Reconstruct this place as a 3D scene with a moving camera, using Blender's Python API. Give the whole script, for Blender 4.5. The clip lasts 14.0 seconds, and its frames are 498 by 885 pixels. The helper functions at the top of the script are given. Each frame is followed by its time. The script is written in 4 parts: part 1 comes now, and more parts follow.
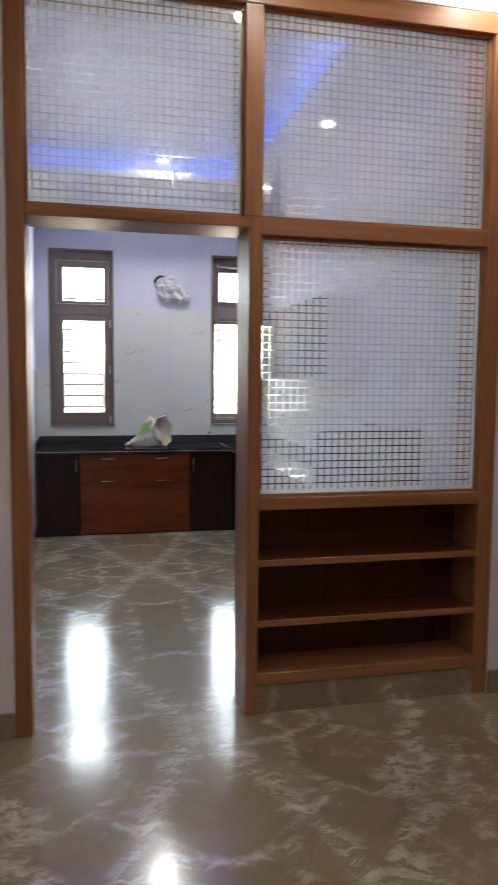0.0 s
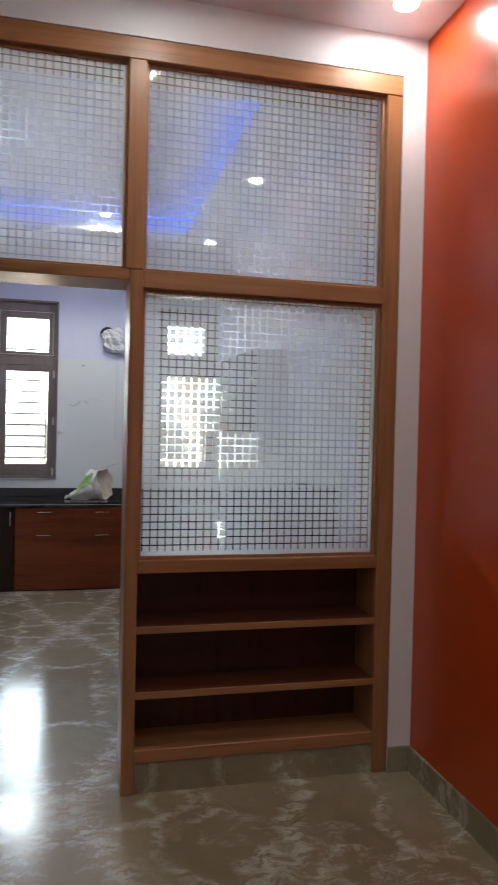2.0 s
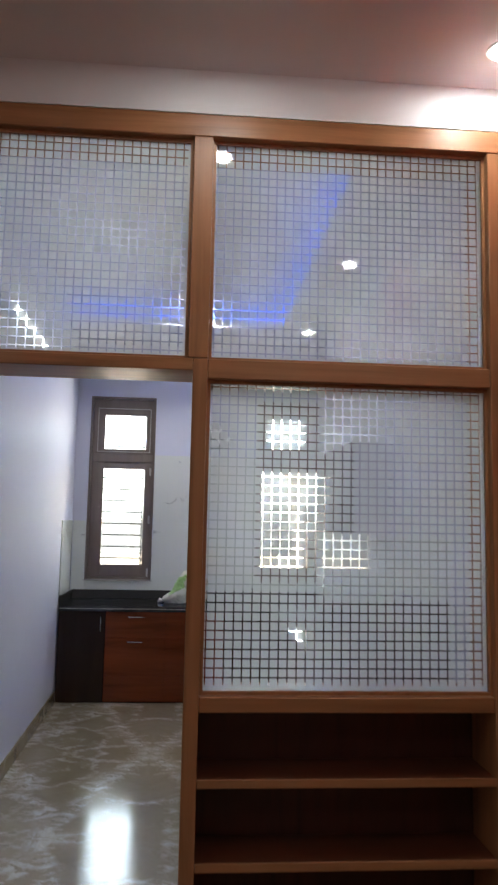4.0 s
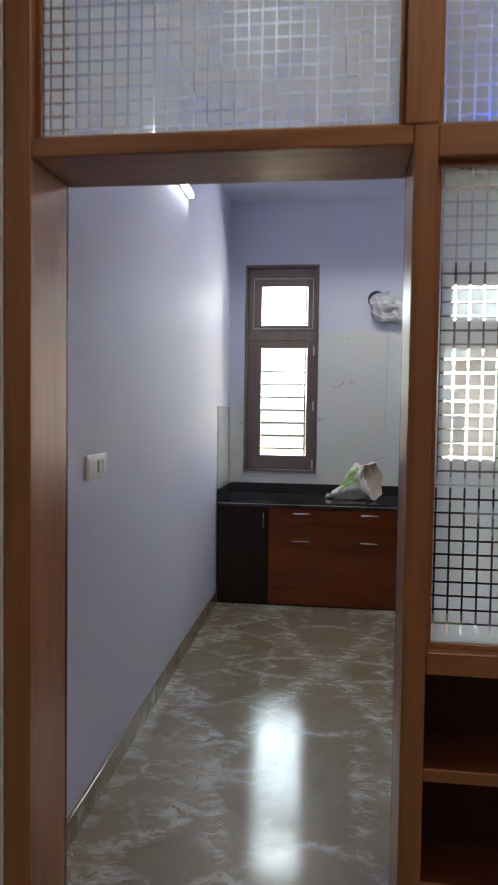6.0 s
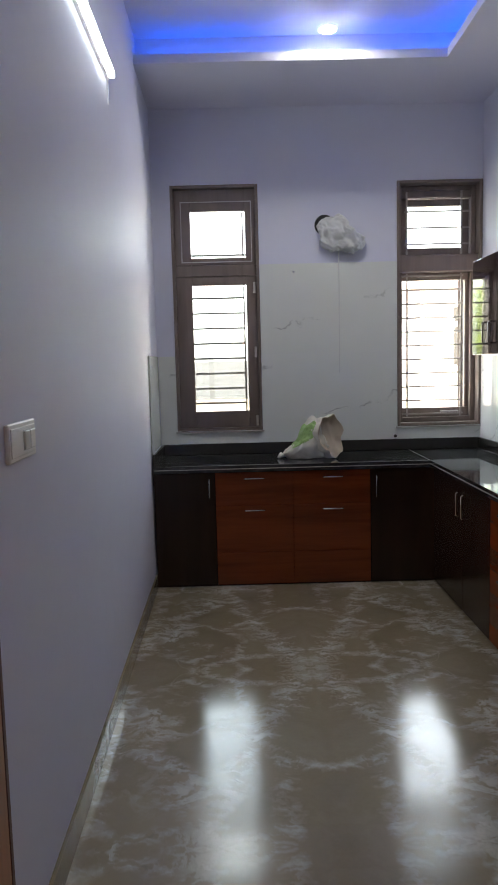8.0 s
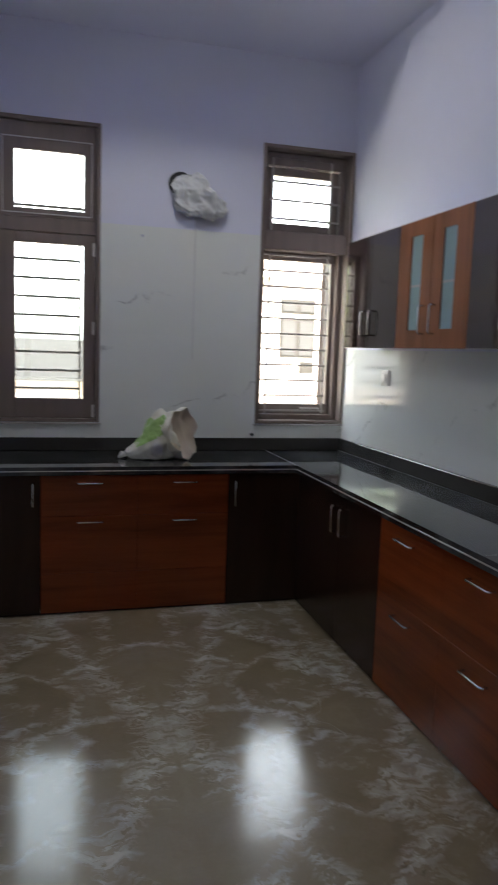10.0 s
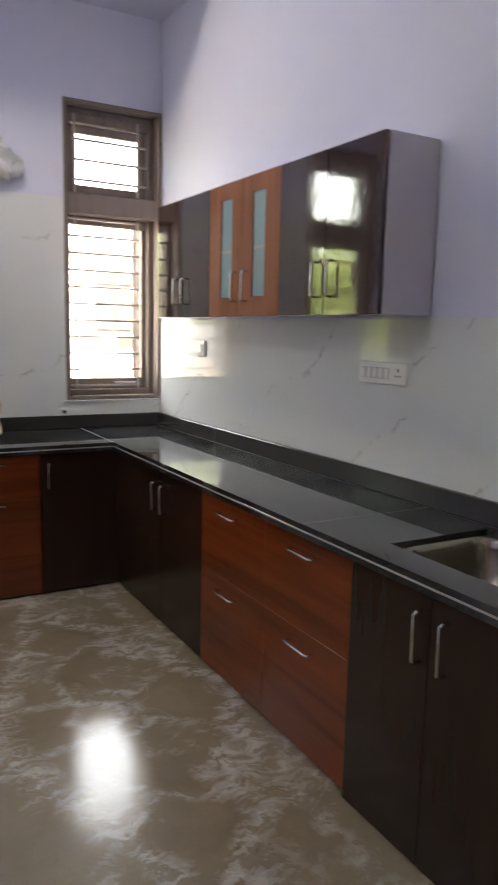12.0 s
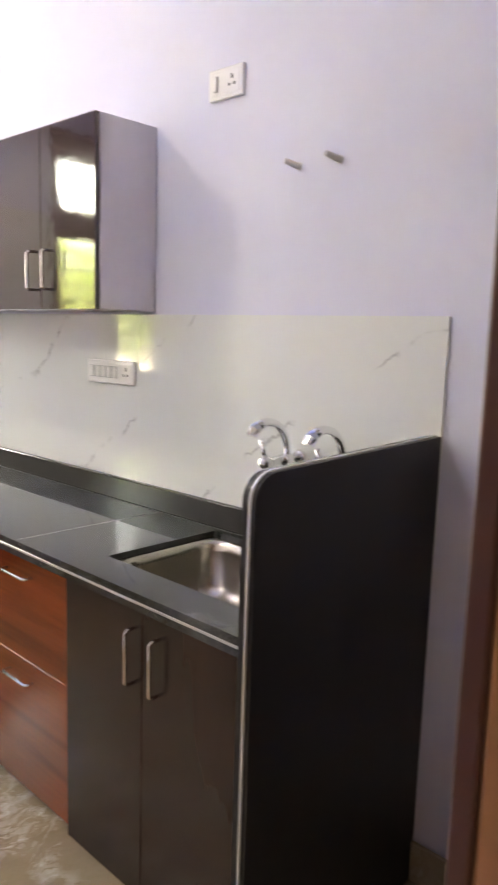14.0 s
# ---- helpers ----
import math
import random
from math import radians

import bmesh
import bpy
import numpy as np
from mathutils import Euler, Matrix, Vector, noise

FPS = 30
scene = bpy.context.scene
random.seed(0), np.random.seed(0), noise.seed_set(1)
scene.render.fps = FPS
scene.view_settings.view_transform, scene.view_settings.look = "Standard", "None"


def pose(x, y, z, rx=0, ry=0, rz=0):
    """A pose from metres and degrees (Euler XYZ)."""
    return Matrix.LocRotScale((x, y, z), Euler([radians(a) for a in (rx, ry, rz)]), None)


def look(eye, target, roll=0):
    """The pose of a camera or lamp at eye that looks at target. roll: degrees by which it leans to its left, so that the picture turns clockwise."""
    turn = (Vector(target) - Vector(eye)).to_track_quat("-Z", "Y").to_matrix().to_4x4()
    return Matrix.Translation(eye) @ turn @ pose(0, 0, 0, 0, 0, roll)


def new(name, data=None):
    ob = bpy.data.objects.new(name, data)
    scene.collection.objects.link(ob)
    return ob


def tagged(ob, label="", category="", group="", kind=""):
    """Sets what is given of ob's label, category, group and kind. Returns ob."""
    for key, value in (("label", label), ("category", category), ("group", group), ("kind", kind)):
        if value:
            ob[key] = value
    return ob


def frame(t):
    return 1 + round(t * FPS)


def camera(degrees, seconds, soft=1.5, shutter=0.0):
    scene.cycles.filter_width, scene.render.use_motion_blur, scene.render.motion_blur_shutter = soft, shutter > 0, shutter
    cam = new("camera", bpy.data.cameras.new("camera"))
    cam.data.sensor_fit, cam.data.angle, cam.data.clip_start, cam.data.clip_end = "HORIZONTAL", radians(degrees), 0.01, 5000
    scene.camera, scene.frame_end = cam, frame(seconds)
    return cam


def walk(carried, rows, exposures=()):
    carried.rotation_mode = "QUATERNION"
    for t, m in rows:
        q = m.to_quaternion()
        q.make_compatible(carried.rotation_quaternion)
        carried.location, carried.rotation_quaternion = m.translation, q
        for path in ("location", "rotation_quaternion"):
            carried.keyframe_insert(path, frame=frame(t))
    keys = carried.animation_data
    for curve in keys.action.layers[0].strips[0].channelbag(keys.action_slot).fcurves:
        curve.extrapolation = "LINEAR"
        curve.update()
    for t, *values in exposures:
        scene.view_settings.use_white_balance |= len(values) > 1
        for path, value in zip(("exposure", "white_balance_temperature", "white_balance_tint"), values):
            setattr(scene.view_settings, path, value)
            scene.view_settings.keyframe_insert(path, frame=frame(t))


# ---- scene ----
cam = camera(38.1, 14.0, 1.7, 0.5)
PATH = [
    (0, (0.794, 0.912, 1.525), (1.239, 2.854, 1.353), 0.5),
    (0.5, (0.84, 0.923, 1.536), (1.427, 2.831, 1.411), 0.5),
    (1, (0.969, 0.909, 1.554), (1.454, 2.849, 1.508), 1.2),
    (1.5, (1.165, 0.901, 1.564), (1.56, 2.862, 1.528), 4.1),
    (2, (1.278, 0.939, 1.557), (1.75, 2.882, 1.527), 1.3),
    (2.2, (1.339, 0.977, 1.556), (1.868, 2.906, 1.519), 2.3),
    (4.3, (1.514, 1.448, 1.628), (1.629, 3.427, 1.896), 1.4),
    (4.5, (1.478, 1.522, 1.618), (1.589, 3.498, 1.905), 1.5),
    (5, (1.38, 1.723, 1.631), (1.498, 3.712, 1.807), -0.0),
    (5.5, (1.359, 1.999, 1.568), (1.295, 3.997, 1.61), -0.7),
    (6, (1.35, 2.28, 1.562), (1.087, 4.26, 1.476), 0.8),
    (6.5, (1.277, 2.53, 1.542), (1.203, 4.525, 1.424), 0.9),
    (7, (1.166, 2.718, 1.521), (1.12, 4.705, 1.297), 0.3),
    (7.2, (1.126, 2.794, 1.513), (1.068, 4.782, 1.304), -0.1),
    (9.3, (0.741, 3.798, 1.515), (1.067, 5.759, 1.294), 1.4),
    (9.5, (0.728, 3.887, 1.528), (1.111, 5.838, 1.309), 3.4),
    (10, (0.812, 3.975, 1.502), (1.341, 5.888, 1.255), 2.0),
    (10.5, (0.82, 4.023, 1.5), (1.528, 5.871, 1.213), 2.3),
    (11, (0.893, 4.094, 1.478), (1.615, 5.941, 1.223), 3.1),
    (11.5, (0.888, 4.093, 1.482), (1.707, 5.898, 1.212), 2.3),
    (12, (0.905, 4.098, 1.477), (1.877, 5.82, 1.176), 1.3),
    (12.5, (0.959, 4.108, 1.469), (2.123, 5.7, 1.139), 1.6),
    (13, (1.063, 4.118, 1.483), (2.315, 5.653, 1.207), 2.8),
    (13.5, (1.121, 4.106, 1.491), (2.428, 5.594, 1.215), 2.1),
    (14, (1.172, 4.094, 1.484), (2.606, 5.456, 1.189), 1.8),
]
walk(cam, [(t, look(eye, target, roll)) for t, eye, target, roll in PATH],
     [(0, 5.15, 6450, 5), (1, 5.15, 6500, 4), (2, 5.05, 6350, 3), (4.5, 4.85, 6450, 3), (5.5, 4.95, 6550, 2), (6, 4.75, 6550, 2), (6.5, 4.7, 6550, 2), (7, 4.65, 6650, 2), (9.5, 4.1, 6550, 4), (10.5, 4.25, 6500, 2), (11, 4.42, 6700, 4), (12, 4.9, 7300, 7), (12.5, 5.1, 7600, 8), (13, 5.62, 8100, 8), (13.5, 5.8, 8200, 8), (14, 6.18, 8100, 7)])

# ---- world and light ----
world = bpy.data.worlds.new("sky_world")
world.use_nodes = True
scene.world = world
wn = world.node_tree.nodes
sky = wn.new("ShaderNodeTexSky")
sky.sky_type = "NISHITA"
sky.sun_disc = False
sky.air_density, sky.dust_density, sky.ozone_density = 1.0, 3.0, 0.6
sky.sun_elevation, sky.sun_rotation = radians(52), radians(200)
wn["Background"].inputs["Strength"].default_value = 0.15
haze = wn.new("ShaderNodeHueSaturation")
haze.inputs["Saturation"].default_value = 0.35
world.node_tree.links.new(sky.outputs["Color"], haze.inputs["Color"])
world.node_tree.links.new(haze.outputs["Color"], wn["Background"].inputs["Color"])

sun_data = bpy.data.lights.new("sun", "SUN")
sun_data.energy, sun_data.angle, sun_data.color = 2.0, radians(0.6), (1.0, 0.95, 0.88)
sun = new("sun", sun_data)
sun.matrix_world = look((-4, -12, 20), (0, 0, 0))


def area_lamp(name, eye, target, sx, sy, power, colour, shape="RECTANGLE"):
    d = bpy.data.lights.new(name, "AREA")
    d.shape, d.size, d.energy, d.color = shape, sx, power, colour
    if shape == "RECTANGLE":
        d.size_y = sy
    ob = new(name, d)
    ob.matrix_world = look(eye, target)
    return ob


DAY = (0.97, 0.98, 1.0)
# daylight in the openings of the two kitchen windows
for wx, zm, h, power in ((0.80, 2.50, 0.32, 0.17), (2.456, 2.50, 0.33, 0.02), (2.456, 1.66, 0.93, 0.1)):
    area_lamp("window_daylight", (wx, 8.875, zm), (wx, 0, zm - 0.6), 0.43, h, power, DAY)

# ---- materials ----


class Mat:
    """A small wrapper to write node materials briefly."""

    def __init__(self, name, rough=0.5, metal=0.0, spec=0.5):
        self.m = bpy.data.materials.new(name)
        self.m.use_nodes = True
        self.n, self.l = self.m.node_tree.nodes, self.m.node_tree.links
        self.b = self.n["Principled BSDF"]
        self.b.inputs["Roughness"].default_value = rough
        self.b.inputs["Metallic"].default_value = metal
        self.b.inputs["Specular IOR Level"].default_value = spec
        self.co = self.n.new("ShaderNodeTexCoord").outputs["Object"]

    def node(self, kind, **ins):
        nd = self.n.new(kind)
        for k, v in ins.items():
            self.put(nd.inputs[k.replace("_", " ")], v)
        return nd

    def put(self, socket, v):
        if isinstance(v, bpy.types.NodeSocket):
            self.l.new(v, socket)
        else:
            socket.default_value = v

    def mapped(self, sx, sy, sz, loc=(0, 0, 0)):
        nd = self.node("ShaderNodeMapping")
        self.l.new(self.co, nd.inputs["Vector"])
        nd.inputs["Scale"].default_value = (sx, sy, sz)
        nd.inputs["Location"].default_value = loc
        return nd.outputs["Vector"]

    def noise(self, vec, scale, detail=4.0, rough=0.55, dist=0.0):
        nd = self.node("ShaderNodeTexNoise", Scale=scale, Detail=detail, Roughness=rough, Distortion=dist)
        self.l.new(vec, nd.inputs["Vector"])
        return nd.outputs["Fac"]

    def ramp(self, fac, stops):
        nd = self.n.new("ShaderNodeValToRGB")
        self.l.new(fac, nd.inputs["Fac"])
        e = nd.color_ramp.elements
        while len(e) < len(stops):
            e.new(0.5)
        for el, (p, c) in zip(e, stops):
            el.position = p
            el.color = (*c, 1) if len(c) == 3 else c
        return nd.outputs["Color"]

    def mix(self, fac, a, b):
        nd = self.n.new("ShaderNodeMix")
        nd.data_type = "RGBA"
        self.put(nd.inputs[0], fac)
        for sock, v in ((nd.inputs[6], a), (nd.inputs[7], b)):
            self.put(sock, (*v, 1) if isinstance(v, tuple) and len(v) == 3 else v)
        return nd.outputs[2]

    def math(self, op, a, b=0.0):
        nd = self.n.new("ShaderNodeMath")
        nd.operation = op
        self.put(nd.inputs[0], a)
        self.put(nd.inputs[1], b)
        return nd.outputs[0]

    def colour(self, v):
        self.put(self.b.inputs["Base Color"], (*v, 1) if isinstance(v, tuple) else v)
        return self

    def bump(self, height, strength=0.1, dist=0.002):
        nd = self.node("ShaderNodeBump", Strength=strength, Distance=dist, Height=height)
        self.l.new(nd.outputs["Normal"], self.b.inputs["Normal"])
        return self

    def rough(self, v):
        self.put(self.b.inputs["Roughness"], v)
        return self


def paint(name, c, rough=0.42, spec=0.4):
    k = Mat(name, rough, spec=spec)
    big = k.noise(k.co, 0.9, 3)
    fine = k.noise(k.co, 9, 5)
    tint = k.mix(k.math("MULTIPLY", big, 0.5), tuple(v * 1.04 for v in c), tuple(v * 0.9 for v in c))
    k.colour(k.mix(k.math("MULTIPLY", fine, 0.12), tint, tuple(v * 0.8 for v in c)))
    roller = k.noise(k.co, 160, 3)
    k.rough(k.math("ADD", k.math("MULTIPLY", fine, 0.12), rough - 0.06))
    return k.bump(roller, 0.12, 0.002).m


def marble_floor(name):
    """Book-matched slabs: the figure is mirrored about the joints, with veins that cross where four slabs meet."""
    k = Mat(name, 0.1, spec=0.7)
    sep = k.n.new("ShaderNodeSeparateXYZ")
    k.l.new(k.co, sep.inputs[0])
    fold = k.n.new("ShaderNodeCombineXYZ")
    fx = k.math("PINGPONG", k.math("SUBTRACT", sep.outputs[0], 1.263), 1.55)
    fy = k.math("PINGPONG", k.math("SUBTRACT", sep.outputs[1], 6.63), 1.35)
    for i, v in enumerate((fx, fy, sep.outputs[2])):
        k.l.new(v, fold.inputs[i])
    here = fold.outputs[0]

    def warped(scale, amount, rough):
        w = k.node("ShaderNodeTexNoise", Scale=scale, Detail=5.0, Roughness=rough)
        k.l.new(here, w.inputs["Vector"])
        off = k.n.new("ShaderNodeVectorMath")
        off.operation = "MULTIPLY_ADD"
        k.l.new(w.outputs["Color"], off.inputs[0])
        off.inputs[1].default_value = (amount,) * 3
        k.l.new(here, off.inputs[2])
        return off.outputs[0]

    vec, fine = warped(2.2, 0.5, 0.6), warped(6.0, 0.22, 0.55)
    cloud = k.noise(vec, 2.0, 7, 0.6)
    base = k.ramp(cloud, [(0.28, (0.225, 0.171, 0.105)), (0.46, (0.29, 0.231, 0.15)), (0.6, (0.33, 0.277, 0.19)), (0.78, (0.395, 0.347, 0.258))])
    base = k.mix(k.math("MULTIPLY", k.noise(here, 70, 3), 0.25), base, (0.17, 0.135, 0.09))
    # chains of pale feathery flakes between the smooth brown fields
    wob = k.math("MULTIPLY", k.math("SUBTRACT", k.noise(here, 3.2, 4, 0.6), 0.5), 0.5)

    def chain(a0, slope, half):
        d = k.math("ABSOLUTE", k.math("ADD", k.math("SUBTRACT", fx, k.math("ADD", k.math("MULTIPLY", fy, slope), a0)), wob))
        return k.ramp(k.math("DIVIDE", d, half), [(0.0, (1, 1, 1)), (0.4, (0.75, 0.75, 0.75)), (1.0, (0, 0, 0))])

    vor = k.node("ShaderNodeTexVoronoi", Scale=1.7)
    vor.feature = "DISTANCE_TO_EDGE"
    k.l.new(vec, vor.inputs["Vector"])
    web = k.ramp(vor.outputs["Distance"], [(0.0, (0.7, 0.7, 0.7)), (0.03, (0.45, 0.45, 0.45)), (0.075, (0, 0, 0))])
    band = k.math("MAXIMUM", k.math("MAXIMUM", chain(0.02, 0.38, 0.1), chain(1.0, -0.42, 0.09)), web)
    patch = k.ramp(k.noise(here, 3.4, 4, 0.6), [(0.36, (0.4, 0.4, 0.4)), (0.56, (1, 1, 1))])
    band = k.math("MULTIPLY", band, patch)
    milk = k.ramp(k.noise(vec, 8.5, 6, 0.7), [(0.38, (0, 0, 0)), (0.58, (1, 1, 1))])
    base = k.mix(k.math("MULTIPLY", k.math("MULTIPLY", band, milk), 0.32), base, (0.5, 0.46, 0.385))
    for angle, scale, amount in ((0.5, 1.25, 0.62), (2.1, 1.7, 0.62), (1.2, 2.6, 0.5)):
        mp = k.node("ShaderNodeMapping")
        k.l.new(fine, mp.inputs["Vector"])
        mp.inputs["Rotation"].default_value = (0, 0, angle)
        mp.inputs["Scale"].default_value = (5.5 * scale, 13 * scale, 5)
        swirl = k.noise(mp.outputs["Vector"], 1.0, 4, 0.6, 0.4)
        flake = k.ramp(swirl, [(0.535, (0, 0, 0)), (0.565, (1, 1, 1))])
        base = k.mix(k.math("MULTIPLY", k.math("MULTIPLY", flake, band), amount), base, (0.66, 0.63, 0.56))
        cut = k.ramp(swirl, [(0.31, (1, 1, 1)), (0.37, (0, 0, 0))])
        base = k.mix(k.math("MULTIPLY", k.math("MULTIPLY", cut, band), amount * 0.9), base, (0.11, 0.085, 0.055))
    # a few thin pale cracks run on their own
    hair = k.ramp(k.math("ABSOLUTE", k.math("SUBTRACT", k.noise(fine, 1.6, 3, 0.5), 0.5)), [(0.0, (1, 1, 1)), (0.006, (0, 0, 0))])
    gate = k.ramp(k.noise(here, 2.2, 2), [(0.5, (0, 0, 0)), (0.6, (1, 1, 1))])
    base = k.mix(k.math("MULTIPLY", k.math("MULTIPLY", hair, gate), 0.5), base, (0.55, 0.52, 0.45))
    k.colour(base)
    smear = k.noise(k.co, 3.5, 6)
    k.rough(k.math("ADD", k.math("MULTIPLY", smear, 0.1), k.math("ADD", k.math("MULTIPLY", band, 0.07), 0.085)))
    return k.bump(k.noise(k.co, 13, 3), 0.07, 0.004).m


def wood(name, c, axis, rough=0.3, dark=0.55, scale=1.0, spec=0.5, wave=0.0):
    """Grain runs along the axis (0, 1 or 2)."""
    k = Mat(name, rough, spec=spec)
    sc = [16.0 * scale] * 3
    sc[axis] = 1.1 * scale
    v = k.mapped(*sc)
    g = k.noise(v, 1.0, 6, 0.6, 0.6)
    sf = [90.0] * 3
    sf[axis] = 2.5
    f = k.noise(k.mapped(*sf), 1.0, 3)
    col = k.ramp(g, [(0.25, tuple(x * dark for x in c)), (0.5, c), (0.78, tuple(min(1, x * (1 + 0.66 * (1 - dark))) for x in c))])
    oi = k.n.new("ShaderNodeObjectInfo").outputs["Random"]
    col = k.mix(k.math("MULTIPLY", f, 0.35), col, tuple(x * dark * 0.7 for x in c))
    col = k.mix(k.math("MULTIPLY", oi, 0.18), col, tuple(x * 0.6 for x in c))
    k.colour(col)
    k.rough(k.math("ADD", k.math("MULTIPLY", g, 0.12), rough - 0.05))
    if wave:
        h = k.noise(k.co, 14.0, 2)
        return k.bump(h, wave, 0.01).m
    return k.bump(f, 0.08, 0.001).m


def laminate(name, c, rough):
    """A smooth satin board with a faint upright figure and hand marks."""
    k = Mat(name, rough, spec=0.38)
    g = k.noise(k.mapped(9, 9, 1.3), 1.0, 4, 0.5, 0.4)
    blot = k.noise(k.co, 2.6, 5, 0.6)
    col = k.ramp(g, [(0.3, tuple(x * 0.85 for x in c)), (0.7, tuple(x * 1.15 for x in c))])
    k.colour(k.mix(k.math("MULTIPLY", blot, 0.3), col, tuple(x * 1.25 for x in c)))
    k.rough(k.math("ADD", k.math("MULTIPLY", blot, 0.05), rough - 0.02))
    return k.bump(k.noise(k.co, 5, 2), 0.04, 0.004).m


def stone_black(name):
    k = Mat(name, 0.07, spec=0.6)
    sp = k.noise(k.co, 260, 2)
    dust = k.noise(k.co, 4, 6, 0.65)
    col = k.ramp(sp, [(0.45, (0.015, 0.016, 0.018)), (0.68, (0.04, 0.042, 0.046)), (0.78, (0.09, 0.09, 0.1))])
    dm = k.ramp(dust, [(0.42, (0, 0, 0)), (0.72, (1, 1, 1))])
    k.colour(k.mix(k.math("MULTIPLY", dm, 0.32), col, (0.22, 0.22, 0.23)))
    k.rough(k.math("ADD", k.math("MULTIPLY", dm, 0.05), 0.025))
    return k.bump(k.noise(k.co, 7, 2), 0.06, 0.004).m


def wall_tile(name):
    k = Mat(name, 0.05, spec=0.55)
    oi = k.n.new("ShaderNodeObjectInfo").outputs["Random"]
    shift = k.n.new("ShaderNodeVectorMath")
    shift.operation = "ADD"
    k.l.new(k.co, shift.inputs[0])
    comb = k.n.new("ShaderNodeCombineXYZ")
    k.l.new(k.math("MULTIPLY", oi, 9.0), comb.inputs[0])
    k.l.new(k.math("MULTIPLY", oi, 5.0), comb.inputs[2])
    k.l.new(comb.outputs[0], shift.inputs[1])
    sep = k.n.new("ShaderNodeSeparateXYZ")
    k.l.new(k.co, sep.inputs[0])
    rise = k.math("ADD", sep.outputs[2], k.math("SUBTRACT", k.math("MULTIPLY", sep.outputs[1], 0.62), k.math("MULTIPLY", sep.outputs[0], 0.38)))
    wander = k.math("MULTIPLY", k.math("SUBTRACT", k.noise(shift.outputs[0], 2.6, 6, 0.6), 0.5), 0.75)
    line = k.math("FRACT", k.math("ADD", k.math("MULTIPLY", rise, 1.7), k.math("ADD", wander, k.math("MULTIPLY", oi, 7.0))))
    d = k.math("ABSOLUTE", k.math("SUBTRACT", line, 0.5))
    vein = k.ramp(d, [(0.0, (1, 1, 1)), (0.007, (0.6, 0.6, 0.6)), (0.02, (0, 0, 0))])
    gate = k.ramp(k.noise(shift.outputs[0], 5.5, 3), [(0.47, (0, 0, 0)), (0.57, (1, 1, 1))])
    soft = k.noise(shift.outputs[0], 1.1, 4)
    base = k.mix(soft, (0.66, 0.68, 0.66), (0.75, 0.765, 0.755))
    k.colour(k.mix(k.math("MULTIPLY", k.math("MULTIPLY", vein, gate), 0.75), base, (0.32, 0.325, 0.33)))
    return k.bump(k.noise(k.co, 4, 2), 0.05, 0.004).m


def plain(name, c, rough=0.4, metal=0.0, spec=0.5, vary=0.12, scale=30):
    k = Mat(name, rough, metal, spec)
    n = k.noise(k.co, scale, 4)
    k.colour(k.mix(k.math("MULTIPLY", n, vary * 2), c, tuple(x * 0.7 for x in c)))
    k.rough(k.math("ADD", k.math("MULTIPLY", n, 0.1), max(0.02, rough - 0.05)))
    return k.m


def glow(name, c, strength):
    k = Mat(name, 0.4)
    k.colour(c)
    k.b.inputs["Emission Color"].default_value = (*c, 1)
    k.b.inputs["Emission Strength"].default_value = strength
    return k.m


